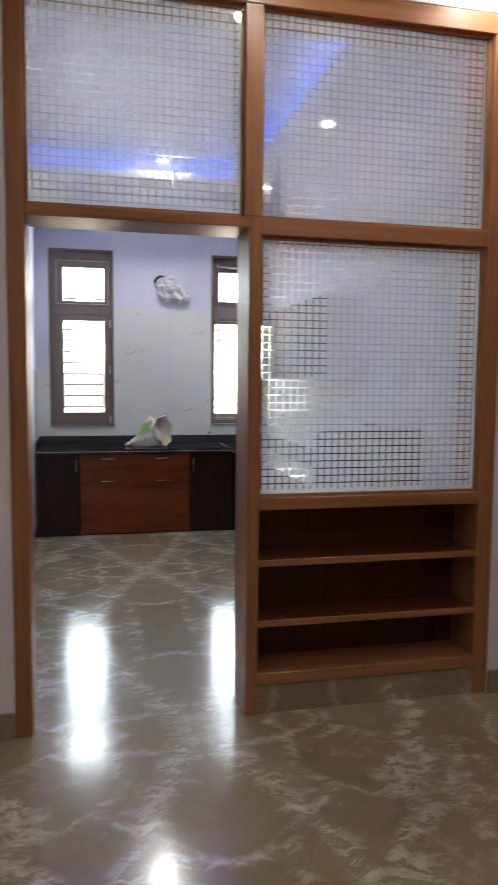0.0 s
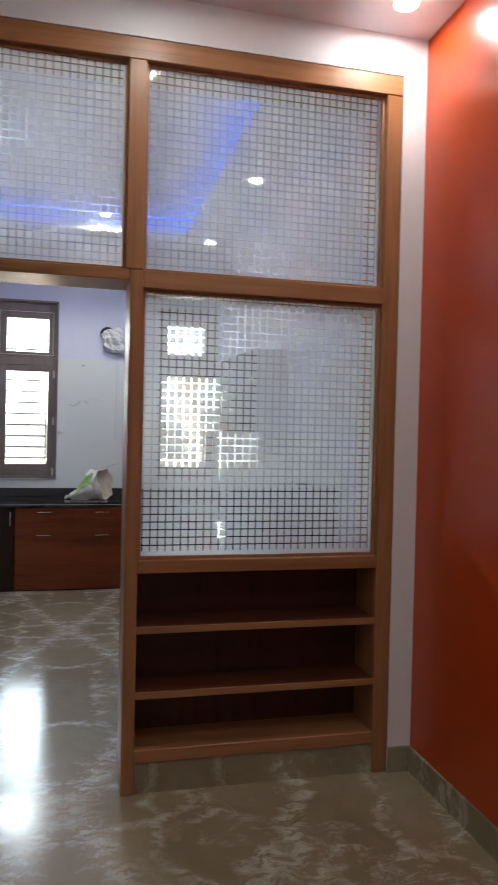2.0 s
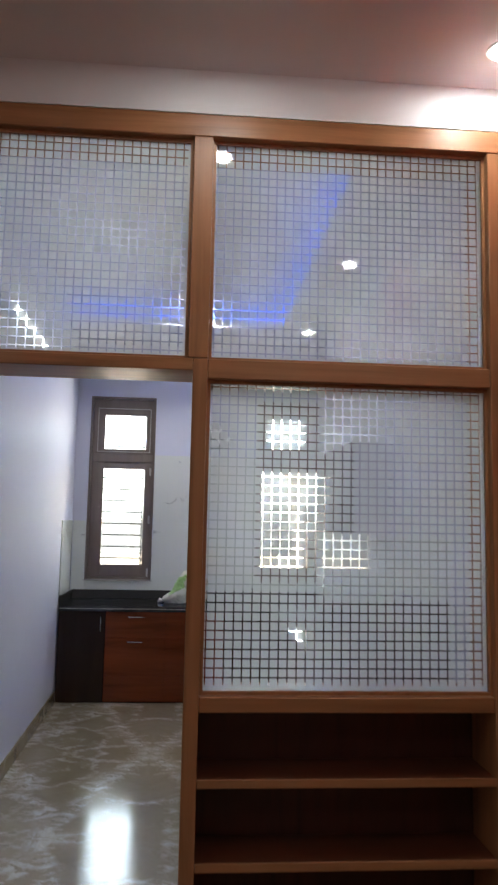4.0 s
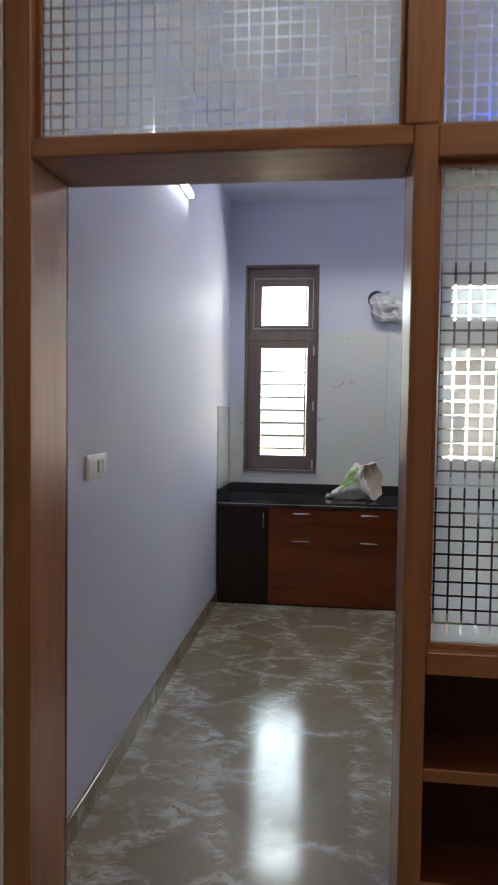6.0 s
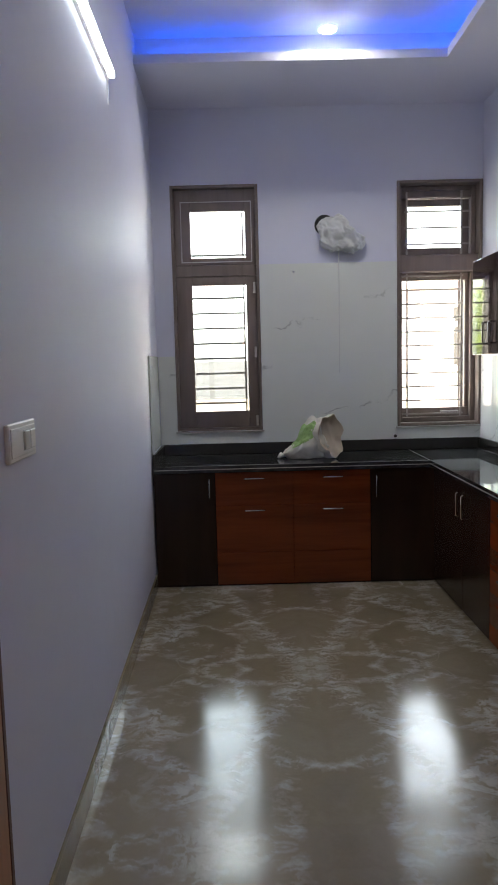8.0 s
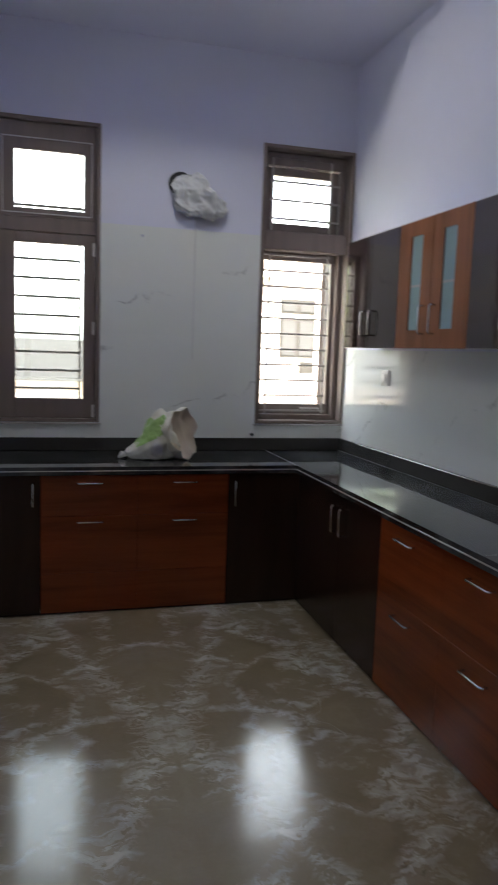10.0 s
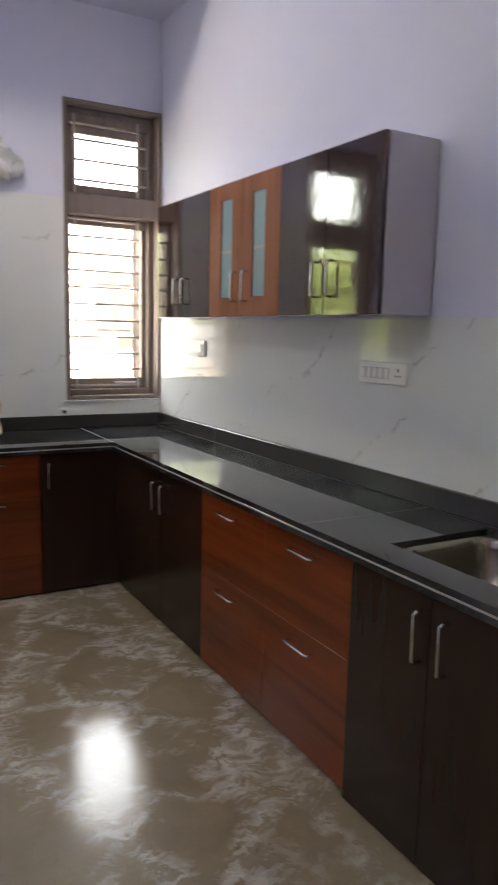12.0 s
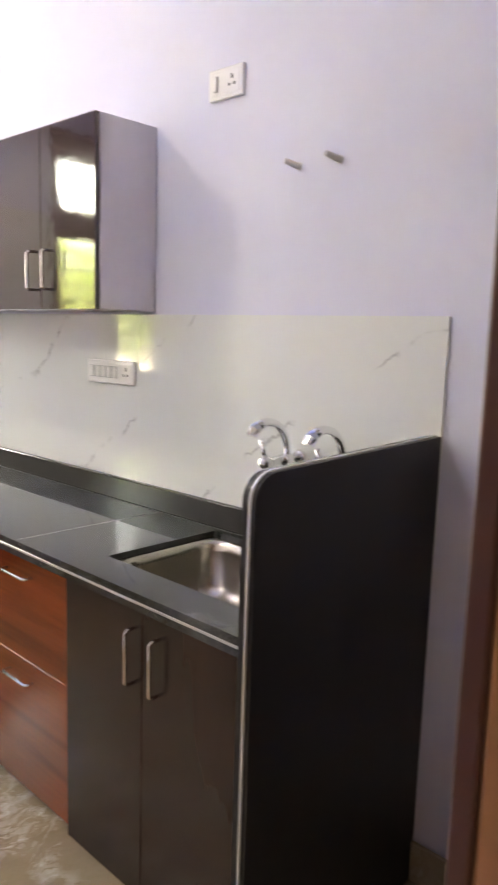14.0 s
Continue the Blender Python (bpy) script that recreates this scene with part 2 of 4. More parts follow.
def grid_glass(name, pitch=0.0335, line=0.005):
    """Sand-blasted squares on clear glass: the lines between them stay clear."""
    k = Mat(name, 0.03)
    sep = k.n.new("ShaderNodeSeparateXYZ")
    k.l.new(k.co, sep.inputs[0])
    w = line / pitch
    lx = k.math("LESS_THAN", k.math("FRACT", k.math("DIVIDE", k.math("ADD", sep.outputs[0], 10.0), pitch)), w)
    lz = k.math("LESS_THAN", k.math("FRACT", k.math("DIVIDE", k.math("ADD", sep.outputs[2], 10.0), pitch)), w)
    gen = k.n.new("ShaderNodeSeparateXYZ")
    k.l.new(k.n["Texture Coordinate"].outputs["Generated"], gen.inputs[0])
    inside = k.math("MULTIPLY", k.math("GREATER_THAN", gen.outputs[2], 0.026), k.math("LESS_THAN", gen.outputs[0], 0.976))
    clear = k.math("MULTIPLY", k.math("MAXIMUM", lx, lz), inside)
    tr = k.n.new("ShaderNodeBsdfTransparent")
    tr.inputs[0].default_value = (0.97, 0.985, 0.98, 1)
    tl = k.n.new("ShaderNodeBsdfTranslucent")
    tl.inputs[0].default_value = (0.97, 0.985, 0.98, 1)
    df = k.n.new("ShaderNodeBsdfDiffuse")
    df.inputs[0].default_value = (0.9, 0.92, 0.925, 1)
    frost = k.n.new("ShaderNodeMixShader")
    frost.inputs[0].default_value = 0.15
    spread = k.n.new("ShaderNodeBsdfRefraction")
    spread.inputs["Color"].default_value = (0.97, 0.985, 0.98, 1)
    spread.inputs["Roughness"].default_value = 0.5
    spread.inputs["IOR"].default_value = 1.45
    through_frost = k.n.new("ShaderNodeMixShader")
    through_frost.inputs[0].default_value = 0.05
    k.l.new(tl.outputs[0], through_frost.inputs[1])
    k.l.new(spread.outputs[0], through_frost.inputs[2])
    k.l.new(through_frost.outputs[0], frost.inputs[1])
    k.l.new(df.outputs[0], frost.inputs[2])
    haze = k.n.new("ShaderNodeMixShader")
    haze.inputs[0].default_value = 0.04
    k.l.new(frost.outputs[0], haze.inputs[1])
    k.l.new(tr.outputs[0], haze.inputs[2])
    pane = k.n.new("ShaderNodeMixShader")
    k.l.new(clear, pane.inputs[0])
    k.l.new(haze.outputs[0], pane.inputs[1])
    k.l.new(tr.outputs[0], pane.inputs[2])
    gl = k.n.new("ShaderNodeBsdfGlossy")
    gl.inputs["Roughness"].default_value = 0.02
    fr = k.n.new("ShaderNodeFresnel")
    fr.inputs[0].default_value = 1.45
    fin = k.n.new("ShaderNodeMixShader")
    k.l.new(fr.outputs[0], fin.inputs[0])
    k.l.new(pane.outputs[0], fin.inputs[1])
    k.l.new(gl.outputs[0], fin.inputs[2])
    k.l.new(fin.outputs[0], k.n["Material Output"].inputs["Surface"])
    return k.m


def clear_glass(name):
    k = Mat(name, 0.02)
    tr = k.n.new("ShaderNodeBsdfTransparent")
    tr.inputs[0].default_value = (0.96, 0.98, 0.97, 1)
    gl = k.n.new("ShaderNodeBsdfGlossy")
    gl.inputs["Roughness"].default_value = 0.02
    fr = k.n.new("ShaderNodeFresnel")
    fin = k.n.new("ShaderNodeMixShader")
    k.l.new(fr.outputs[0], fin.inputs[0])
    k.l.new(tr.outputs[0], fin.inputs[1])
    k.l.new(gl.outputs[0], fin.inputs[2])
    k.l.new(fin.outputs[0], k.n["Material Output"].inputs["Surface"])
    return k.m


LAVENDER = paint("lavender_paint", (0.655, 0.66, 0.78), 0.58, 0.15)
WHITE_PAINT = paint("white_paint", (0.8, 0.79, 0.83), 0.45)
CEIL_PAINT = paint("ceiling_paint", (0.74, 0.71, 0.74), 0.6, 0.3)
RED_PAINT = paint("red_orange_paint", (0.5, 0.055, 0.007), 0.34, 0.5)
MARBLE = marble_floor("brown_marble")
TEAK = wood("teak_laminate", (0.4, 0.182, 0.082), 2, 0.37, spec=0.4)
TEAK_X = wood("teak_laminate_across", (0.4, 0.182, 0.082), 0, 0.37, spec=0.4)
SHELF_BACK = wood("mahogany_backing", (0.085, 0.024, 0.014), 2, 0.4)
RED_WOOD_X = wood("gloss_red_wood_x", (0.24, 0.049, 0.0135), 0, 0.18, 0.42, 0.62)
RED_WOOD_Y = wood("gloss_red_wood_y", (0.24, 0.049, 0.0135), 1, 0.18, 0.42, 0.62)
DARK_LAM = laminate("dark_brown_laminate", (0.03, 0.0145, 0.01), 0.22)
DARK_GLOSS = wood("dark_gloss_laminate", (0.05, 0.03, 0.028), 2, 0.05, 0.6, 0.7, 1.0, 0.045)
ORANGE_GLOSS = wood("orange_gloss_laminate", (0.31, 0.112, 0.046), 2, 0.12, 0.6, 0.7)
CARCASS = plain("lilac_board", (0.71, 0.69, 0.77), 0.4)
GRANITE = stone_black("black_granite")
UPSTAND = plain("grey_granite_upstand", (0.045, 0.043, 0.042), 0.2, vary=0.3, scale=14)
TILE = wall_tile("white_marble_tile")
WIN_WOOD = wood("brown_window_wood", (0.215, 0.168, 0.15), 2, 0.36, 0.78)
GRILLE = plain("grey_grille_paint", (0.36, 0.32, 0.3), 0.35)
# grille darkened so that window 1's bars stand as silhouettes against the sky
GRILLE_BACKLIT = plain("backlit_grille_shade", (0.07, 0.06, 0.058), 0.4)
PALE_METAL = plain("pale_painted_metal", (0.55, 0.52, 0.5), 0.35)
STEEL = plain("brushed_steel", (0.72, 0.71, 0.69), 0.22, 1.0, vary=0.05, scale=60)
CHROME = plain("chrome", (0.85, 0.85, 0.86), 0.06, 1.0, vary=0.02)
EDGE = plain("pale_edge_strip", (0.8, 0.79, 0.77), 0.2, 0.5, vary=0.05)
SWITCH_WHITE = plain("white_switch_plastic", (0.82, 0.81, 0.8), 0.3, vary=0.04)
GAP_GREY = plain("grey_gaps_and_joints", (0.5, 0.5, 0.5), 0.3, vary=0.04)
SEALANT = plain("grey_sealant", (0.14, 0.14, 0.14), 0.5)
SLOT = plain("dark_socket", (0.03, 0.03, 0.03), 0.5)
PLUG_GREY = plain("grey_plastic", (0.72, 0.7, 0.73), 0.5)
TEAL_GLASS = plain("frosted_teal_glass", (0.27, 0.375, 0.385), 0.25, vary=0.08, scale=6)
GRID_GLASS = grid_glass("sandblasted_grid_glass")
GLASS = clear_glass("clear_glass")
LED = glow("led_white", (1.0, 0.98, 0.95), 5)
TUBE = glow("tube_white", (0.92, 0.97, 1.0), 0.5)
BLUE = glow("blue_led_strip", (0.012, 0.15, 1.0), 0.5)
SPOT_RIM = plain("white_lamp_rim", (0.8, 0.8, 0.8), 0.4, vary=0.03)
BAG = plain("white_plastic_sack", (0.8, 0.77, 0.7), 0.35, vary=0.2, scale=9)
BAG_IN = plain("beige_sack_lining", (0.62, 0.52, 0.41), 0.5, vary=0.15, scale=12)
BAG_GREEN = plain("green_print", (0.36, 0.56, 0.2), 0.4, vary=0.3, scale=40)
SHEET = plain("cloudy_plastic_sheet", (0.58, 0.585, 0.6), 0.3, vary=0.1, scale=20)
HOLE = plain("dark_duct", (0.03, 0.03, 0.035), 0.7)
LEAF = plain("leaf_green", (0.25, 0.31, 0.07), 0.5, vary=0.4, scale=3)
BARK = plain("bark", (0.1, 0.07, 0.05), 0.9, vary=0.4, scale=12)
EARTH = plain("dusty_ground", (0.3, 0.27, 0.22), 0.9, vary=0.3, scale=0.6)
FACADE = paint("cream_facade_paint", (0.7, 0.6, 0.52), 0.8, 0.2)
ROOF_GREY = plain("grey_roof_sheet", (0.03, 0.028, 0.028), 0.6, vary=0.2, scale=2)
FAR_GLASS = plain("grey_far_glass", (0.05, 0.047, 0.045), 0.6, spec=0.15, vary=0.2, scale=1)
FAR_FRAME = plain("dark_far_frame", (0.03, 0.026, 0.022), 0.7, spec=0.2)
BOWL_STEEL = plain("sink_steel", (0.5, 0.465, 0.4), 0.24, 1.0, vary=0.25, scale=18)
PANEL_BLACK = plain("black_honed_stone", (0.011, 0.009, 0.01), 0.36, spec=0.35, vary=0.2, scale=6)
# laminate darkened to carry the shade inside the partition shelves
SHELF_SHADED = wood("shaded_shelf_laminate", (0.12, 0.036, 0.017), 0, 0.34)

# ---- mesh helpers ----


def add_box(bm, x0, x1, y0, y1, z0, z1, bevel=0.0, seg=1):
    vs = [bm.verts.new((x, y, z)) for x in (x0, x1) for y in (y0, y1) for z in (z0, z1)]
    fs = [(0, 1, 3, 2), (4, 6, 7, 5), (0, 4, 5, 1), (2, 3, 7, 6), (0, 2, 6, 4), (1, 5, 7, 3)]
    faces = [bm.faces.new([vs[i] for i in f]) for f in fs]
    if bevel:
        edges = list({e for f in faces for e in f.edges})
        bmesh.ops.bevel(bm, geom=edges, offset=bevel, segments=seg, affect="EDGES", profile=0.5)


def boxes(*specs, bevel=0.0, seg=1):
    bm = bmesh.new()
    for sp in specs:
        add_box(bm, *sp, bevel=bevel, seg=seg)
    return bm


def mesh_of(name, bm, material, smooth=False):
    bmesh.ops.recalc_face_normals(bm, faces=bm.faces[:])
    me = bpy.data.meshes.new(name)
    bm.to_mesh(me)
    bm.free()
    me.materials.append(material)
    if smooth:
        for p in me.polygons:
            p.use_smooth = True
    return me


def part(name, bm, material, parent, label="", smooth=False):
    ob = new(name, mesh_of(name, bm, material, smooth))
    ob.parent = parent
    if label:
        tagged(ob, label)
    return ob


def thing(name, label, category, group="", at=(0, 0, 0)):
    ob = new(name)
    ob.empty_display_size = 0.05
    ob.location = at
    return tagged(ob, label, category, group)


def single(name, bm, material, label, category, group="", smooth=False):
    return tagged(new(name, mesh_of(name, bm, material, smooth)), label, category, group)


def setting(name, bm, material, label="", category=""):
    return tagged(new(name, mesh_of(name, bm, material)), label, category, kind="structure")


def add_tube(bm, points, r, n=10, caps=True):
    """A round bar along the points."""
    pts = [Vector(p) for p in points]
    rings = []
    for i, p in enumerate(pts):
        d = (pts[min(i + 1, len(pts) - 1)] - pts[max(i - 1, 0)]).normalized()
        side = d.cross(Vector((0.31, 0.52, 0.8))).normalized()
        up = d.cross(side)
        rr = r[i] if isinstance(r, (list, tuple)) else r
        rings.append([bm.verts.new(p + rr * (math.cos(a) * side + math.sin(a) * up)) for a in (2 * math.pi * j / n for j in range(n))])
    for a, b in zip(rings, rings[1:]):
        for j in range(n):
            bm.faces.new((a[j], a[(j + 1) % n], b[(j + 1) % n], b[j]))
    if caps:
        bm.faces.new(rings[0])
        bm.faces.new(rings[-1][::-1])


def tube(points, r, n=10):
    bm = bmesh.new()
    add_tube(bm, points, r, n)
    return bm


def disc(cx, cy, z0, z1, r, n=28, r1=None):
    return tube([(cx, cy, z0), (cx, cy, z1)], [r, r if r1 is None else r1], n)


# ---- plan ----
XL0, XL1 = 0.405, 0.315        # kitchen side wall at its hall end and at the window end
XR = 2.826                     # side wall with the counter, and the red hall wall
YB = 8.662                     # window wall
YP0, YP1 = 4.0, 4.25          # partition, hall face and kitchen face
ZH, ZK, ZK2 = 3.37, 3.40, 3.60  # hall ceiling, kitchen soffit, raised kitchen ceiling
W1, W2 = (0.455, 1.105), (2.14, 2.78)
WZ = (1.028, 2.853)

# the counter wall leans in slightly towards the window wall
LEAN_IN = Matrix.Translation((2.826, 5.6, 0)) @ Matrix.Rotation(radians(0.8), 4, "Z") @ Matrix.Translation((-2.826, -5.6, 0))

# ---- floors, walls, ceilings ----
setting("floor", boxes((-3.4, 3.1, -3.0, 9.0, -0.15, 0.0)), MARBLE, "polished brown marble floor with pale veins", "floor")

n0, n1 = YB, YB + 0.24
setting("wall_north", boxes(
    (0.1, W1[0], n0, n1, 0, 3.8), (W1[1], W2[0], n0, n1, 0, 3.8), (W2[1], 3.1, n0, n1, 0, 3.8),
    (W1[0], W1[1], n0, n1, 0, WZ[0]), (W1[0], W1[1], n0, n1, WZ[1], 3.8),
    (W2[0], W2[1], n0, n1, 0, WZ[0]), (W2[0], W2[1], n0, n1, WZ[1], 3.8)), LAVENDER, "lavender painted kitchen wall with two windows", "wall")
bm = bmesh.new()
prism = [(XL0, 4.0), (XL1, YB), (XL1 - 0.2, YB), (XL0 - 0.2, 4.0)]
lo = [bm.verts.new((x, y, 0)) for x, y in prism]
hi = [bm.verts.new((x, y, 3.8)) for x, y in prism]
bm.faces.new(lo[::-1])
bm.faces.new(hi)
for i in range(4):
    bm.faces.new((lo[i], lo[(i + 1) % 4], hi[(i + 1) % 4], hi[i]))
setting("wall_west", bm, LAVENDER, "lavender satin painted kitchen wall", "wall")
setting("wall_east", boxes((XR, XR + 0.28, 4.24, 8.95, 0, 3.8)), LAVENDER, "pale lavender painted wall above the counter", "wall").matrix_world = LEAN_IN
setting("wall_hall_red", boxes((XR, XR + 0.25, -3.0, 4.0, 0, 3.8)), RED_PAINT, "red-orange painted hall wall", "wall")
setting("wall_partition_side", boxes((-3.4, 0.496, 4.0, 4.12, 0, 3.8)), WHITE_PAINT, "white painted wall beside the partition", "wall")
setting("wall_partition_end", boxes((2.712, XR + 0.3, 4.002, 4.238, 0, 3.8)), WHITE_PAINT, "narrow white wall strip beside the partition", "wall")
setting("beam", boxes((0.497, 2.71, 4.0, 4.24, 3.194, 3.8)), WHITE_PAINT, "white plastered beam above the partition", "beam")
# two unseen walls added to close the hall and bounce its lamplight
setting("wall_hall_west", boxes((-3.5, -3.3, -3.0, 4.0, 0, 3.8)), WHITE_PAINT, "unseen white hall wall added to close the room", "wall")
setting("wall_hall_south", boxes((-3.4, 3.0, -3.2, -3.0, 0, 3.8)), WHITE_PAINT, "unseen white hall wall added to close the room", "wall")
setting("ceiling_hall", boxes((-3.4, 2.95, -3.0, 3.998, ZH, ZH + 0.1)), CEIL_PAINT, "plain white hall ceiling", "ceiling")
CX, CY0, CY1 = 2.29, 4.75, 7.86   # raised part of the kitchen ceiling
setting("ceiling_kitchen", boxes(
    (CX, XR + 0.1, 4.22, YB + 0.1, ZK, ZK + 0.055), (0.2, CX, CY1, YB + 0.1, ZK, ZK + 0.055), (0.2, CX, 4.22, CY0, ZK, ZK + 0.055),
    (CX + 0.13, XR + 0.1, 4.22, YB + 0.1, ZK + 0.055, ZK2), (0.2, CX + 0.13, CY1 + 0.13, YB + 0.1, ZK + 0.055, ZK2),
    (0.2, CX + 0.13, 4.22, CY0 - 0.13, ZK + 0.055, ZK2),
    (0.1, XR + 0.1, 4.22, YB + 0.1, ZK2, ZK2 + 0.1)), LAVENDER, "pale lavender kitchen ceiling with a raised tray", "ceiling")
# unseen slab over both ceilings, added to block the sun
setting("sun_block_roof", boxes((-3.6, 3.2, -3.3, 9.0, 3.81, 4.0)), CEIL_PAINT, "unseen roof slab added to keep the sun out", "roof")

# marble skirting
def skirt(name, *b):
    setting(name, boxes(*b, bevel=0.002), MARBLE, "low brown marble skirting", "skirting")


skirt("skirting_red_wall", (XR - 0.014, XR, -3.0, 4.0, 0, 0.115))
skirt("skirting_partition_end", (2.714, XR - 0.016, 3.988, 4.001, 0, 0.115))
skirt("skirting_hall_side", (-3.4, 0.494, 3.986, 4.0, 0, 0.115))
skirt("skirting_east", (XR - 0.014, XR, 4.26, 4.99, 0, 0.115))
bm = bmesh.new()
add_box(bm, 0, 0.014, 0, 3.88, 0, 0.1, bevel=0.002)
sk = setting("skirting_west", bm, MARBLE, "low brown marble skirting", "skirting")
sk.matrix_world = pose(XL0 - 0.003, 4.12, 0, 0, 0, math.degrees(math.atan2(XL0 - XL1, YB - 4.0)))

# wall tiles
TILES = new("wall_tiles")
tagged(TILES, "glossy white marble-look wall tiles with grey veins", "wall tiles", kind="structure")


def tile_run(fixed, face, a0, a1, z0, z1, width, sign):
    """Tiles on a wall: axis 'x' or 'y' runs along the wall at the place 'face', towards the room by sign."""
    n = max(1, round((a1 - a0) / width))
    for i in range(n):
        p, q = a0 + (a1 - a0) * i / n + 0.0001, a0 + (a1 - a0) * (i + 1) / n - 0.0001
        lo_f, hi_f = sorted((face, face + sign * 0.009))
        spec = (p, q, lo_f, hi_f, z0, z1) if fixed == "y" else (lo_f, hi_f, p, q, z0, z1)
        piece = part("tile", boxes(spec, bevel=0.0003), TILE, TILES)
        if fixed == "x":
            piece.matrix_world = LEAN_IN


tile_run("y", YB, XL1 + 0.012, W1[0] - 0.002, 0.93, 1.60, 0.6, -1)
tile_run("y", YB, W1[0] - 0.002, W1[1] + 0.002, 0.93, WZ[0] - 0.012, 0.8, -1)
tile_run("y", YB, W1[1] + 0.002, W2[0] - 0.002, 0.93, 1.60, 1.2, -1)
tile_run("y", YB, W1[1] + 0.002, W2[0] - 0.002, 1.6003, 2.268, 1.2, -1)
tile_run("y", YB, W2[0] - 0.002, XR - 0.012, 0.93, WZ[0] - 0.012, 0.8, -1)
tile_run("x", XR, 4.992, YB - 0.006, 0.93, 1.545, 1.22, -1)
bm = bmesh.new()
add_box(bm, 0, 0.009, 0, 0.63, 0.93, 1.60, bevel=0.0005)
t = part("tile", bm, TILE, TILES)
t.matrix_world = pose(XL1 + 0.0125, 8.02, 0, 0, 0, math.degrees(math.atan2(XL0 - XL1, YB - 4.0)))

# ---- windows ----


def window(name, x0, x1, grille_y, shift, bar, leaf_open):
    z0, z1 = WZ
    zt = (2.19, 2.315) if leaf_open else (2.19, 2.275)   # transom rail
    w = thing(name, "brown wooden window with steel bars, a square light above a tall one", "window", at=(x0, YB, z0))
    tagged(w, kind="structure")
    inv = Matrix.Translation((-x0, -YB, -z0))

    def wp(nm, bm, mat, lab="", par=w):
        bm.transform(inv)
        return part(nm, bm, mat, par, lab)

    f0, f1 = YB - 0.012, YB + 0.2
    e, q = 0.022, 0.058
    wp("casing", boxes((x0, x0 + e, f0, f1, z0, z1), (x1 - e, x1, f0, f1, z0, z1), (x0 + e, x1 - e, f0 + 0.001, f1, z1 - e, z1), (x0 + e, x1 - e, f0 + 0.001, f1, z0, z0 + e), bevel=0.003), WIN_WOOD)
    wp("window_frame", boxes((x0 + e, x0 + q, YB + 0.085, f1, z0 + e, z1 - e), (x1 - q, x1 - e, YB + 0.085, f1, z0 + e, z1 - e),
                             (x0 + q, x1 - q, YB + 0.086, f1, z1 - q, z1 - e), (x0 + q, x1 - q, YB + 0.086, f1, z0 + e, z0 + q),
                             (x0 + e, x1 - e, YB + 0.02, f1, *zt), bevel=0.004), WIN_WOOD)
    if not leaf_open:
        # closed leaves with broad stiles, flush with the room side of the frame
        pa, pb = x0 + 0.143, x1 - 0.1
        for za, zb, p0, p1 in ((z0 + e, zt[0], 1.175, 2.125), (zt[1], z1 - e, 2.328, 2.668)):
            sash = wp("sash", boxes((x0 + e, pa, YB + 0.024, YB + 0.064, za + 0.001, zb - 0.001), (pb, x1 - e, YB + 0.024, YB + 0.064, za + 0.001, zb - 0.001),
                                    (pa, pb, YB + 0.026, YB + 0.064, za + 0.001, p0), (pa, pb, YB + 0.026, YB + 0.064, p1, zb - 0.001), bevel=0.003), WIN_WOOD)
            glass = boxes((pa - 0.005, pb + 0.005, YB + 0.04, YB + 0.045, p0 - 0.005, p1 + 0.005))
            glass.transform(inv)
            part("pane", glass, GLASS, sash, "clear glass").visible_shadow = False
        bx0, bx1, bz0, bz1, by = x0 + 0.07, x1 - 0.05, 2.295, 2.74, YB + 0.0195
        wp("bead", boxes((bx0, bx0 + 0.006, by, by + 0.006, bz0, bz1), (bx1 - 0.006, bx1, by, by + 0.006, bz0, bz1), (bx0 + 0.006, bx1 - 0.006, by, by + 0.006, bz1 - 0.006, bz1), (bx0 + 0.006, bx1 - 0.006, by, by + 0.006, bz0, bz0 + 0.006)), PALE_METAL, "thin pale bead round the upper light")
    for za, zb in ((zt[1], z1 - q - 0.05), (z0 + q, zt[0])) if leaf_open else ():
        xa, xb = x0 + q, x1 - q
        s = 0.054
        y0, y1 = f1 - 0.07, f1 - 0.03
        turn = Matrix.Identity(4)
        if leaf_open and za < 2:
            # this leaf stands open, swung outwards round its hinged edge
            wp("fixed_board", boxes((xa, xb, y0, y1, za, za + 0.07), (xa, xb, y0, y1, zb - 0.055, zb), (xb - 0.03, xb, y0, y1, za + 0.071, zb - 0.056), bevel=0.003), WIN_WOOD)
            wp("latch", tube([(xb - 0.22, y0 - 0.012, za + 0.04), (xb - 0.08, y0 - 0.012, za + 0.04)], 0.006, 8), PALE_METAL, "pale latch bar")
            hinge = Vector((xb, f1, 0))
            turn = Matrix.Translation(hinge) @ Matrix.Rotation(radians(-128), 4, "Z") @ Matrix.Translation(-hinge)
        frame_bm = boxes((xa + 0.003, xa + s, y0, y1, za + 0.003, zb - 0.003), (xb - s, xb - 0.003, y0, y1, za + 0.003, zb - 0.003),
                         (xa + s, xb - s, y0 + 0.002, y1, zb - s, zb - 0.003), (xa + s, xb - s, y0 + 0.002, y1, za + 0.003, za + s + 0.012), bevel=0.004)
        frame_bm.transform(turn)
        sash = wp("sash", frame_bm, WIN_WOOD)
        pane = boxes((xa + s - 0.005, xb - s + 0.005, f1 - 0.052, f1 - 0.047, za + s, zb - s + 0.005))
        pane.transform(inv @ turn)
        p = part("pane", pane, GLASS, sash, "clear glass")
        p.visible_shadow = False
    if leaf_open:
        wp("head_board", boxes((x0 + q, x1 - q, YB + 0.088, f1 - 0.002, z1 - q - 0.0495, z1 - q - 0.0005), bevel=0.003), WIN_WOOD)
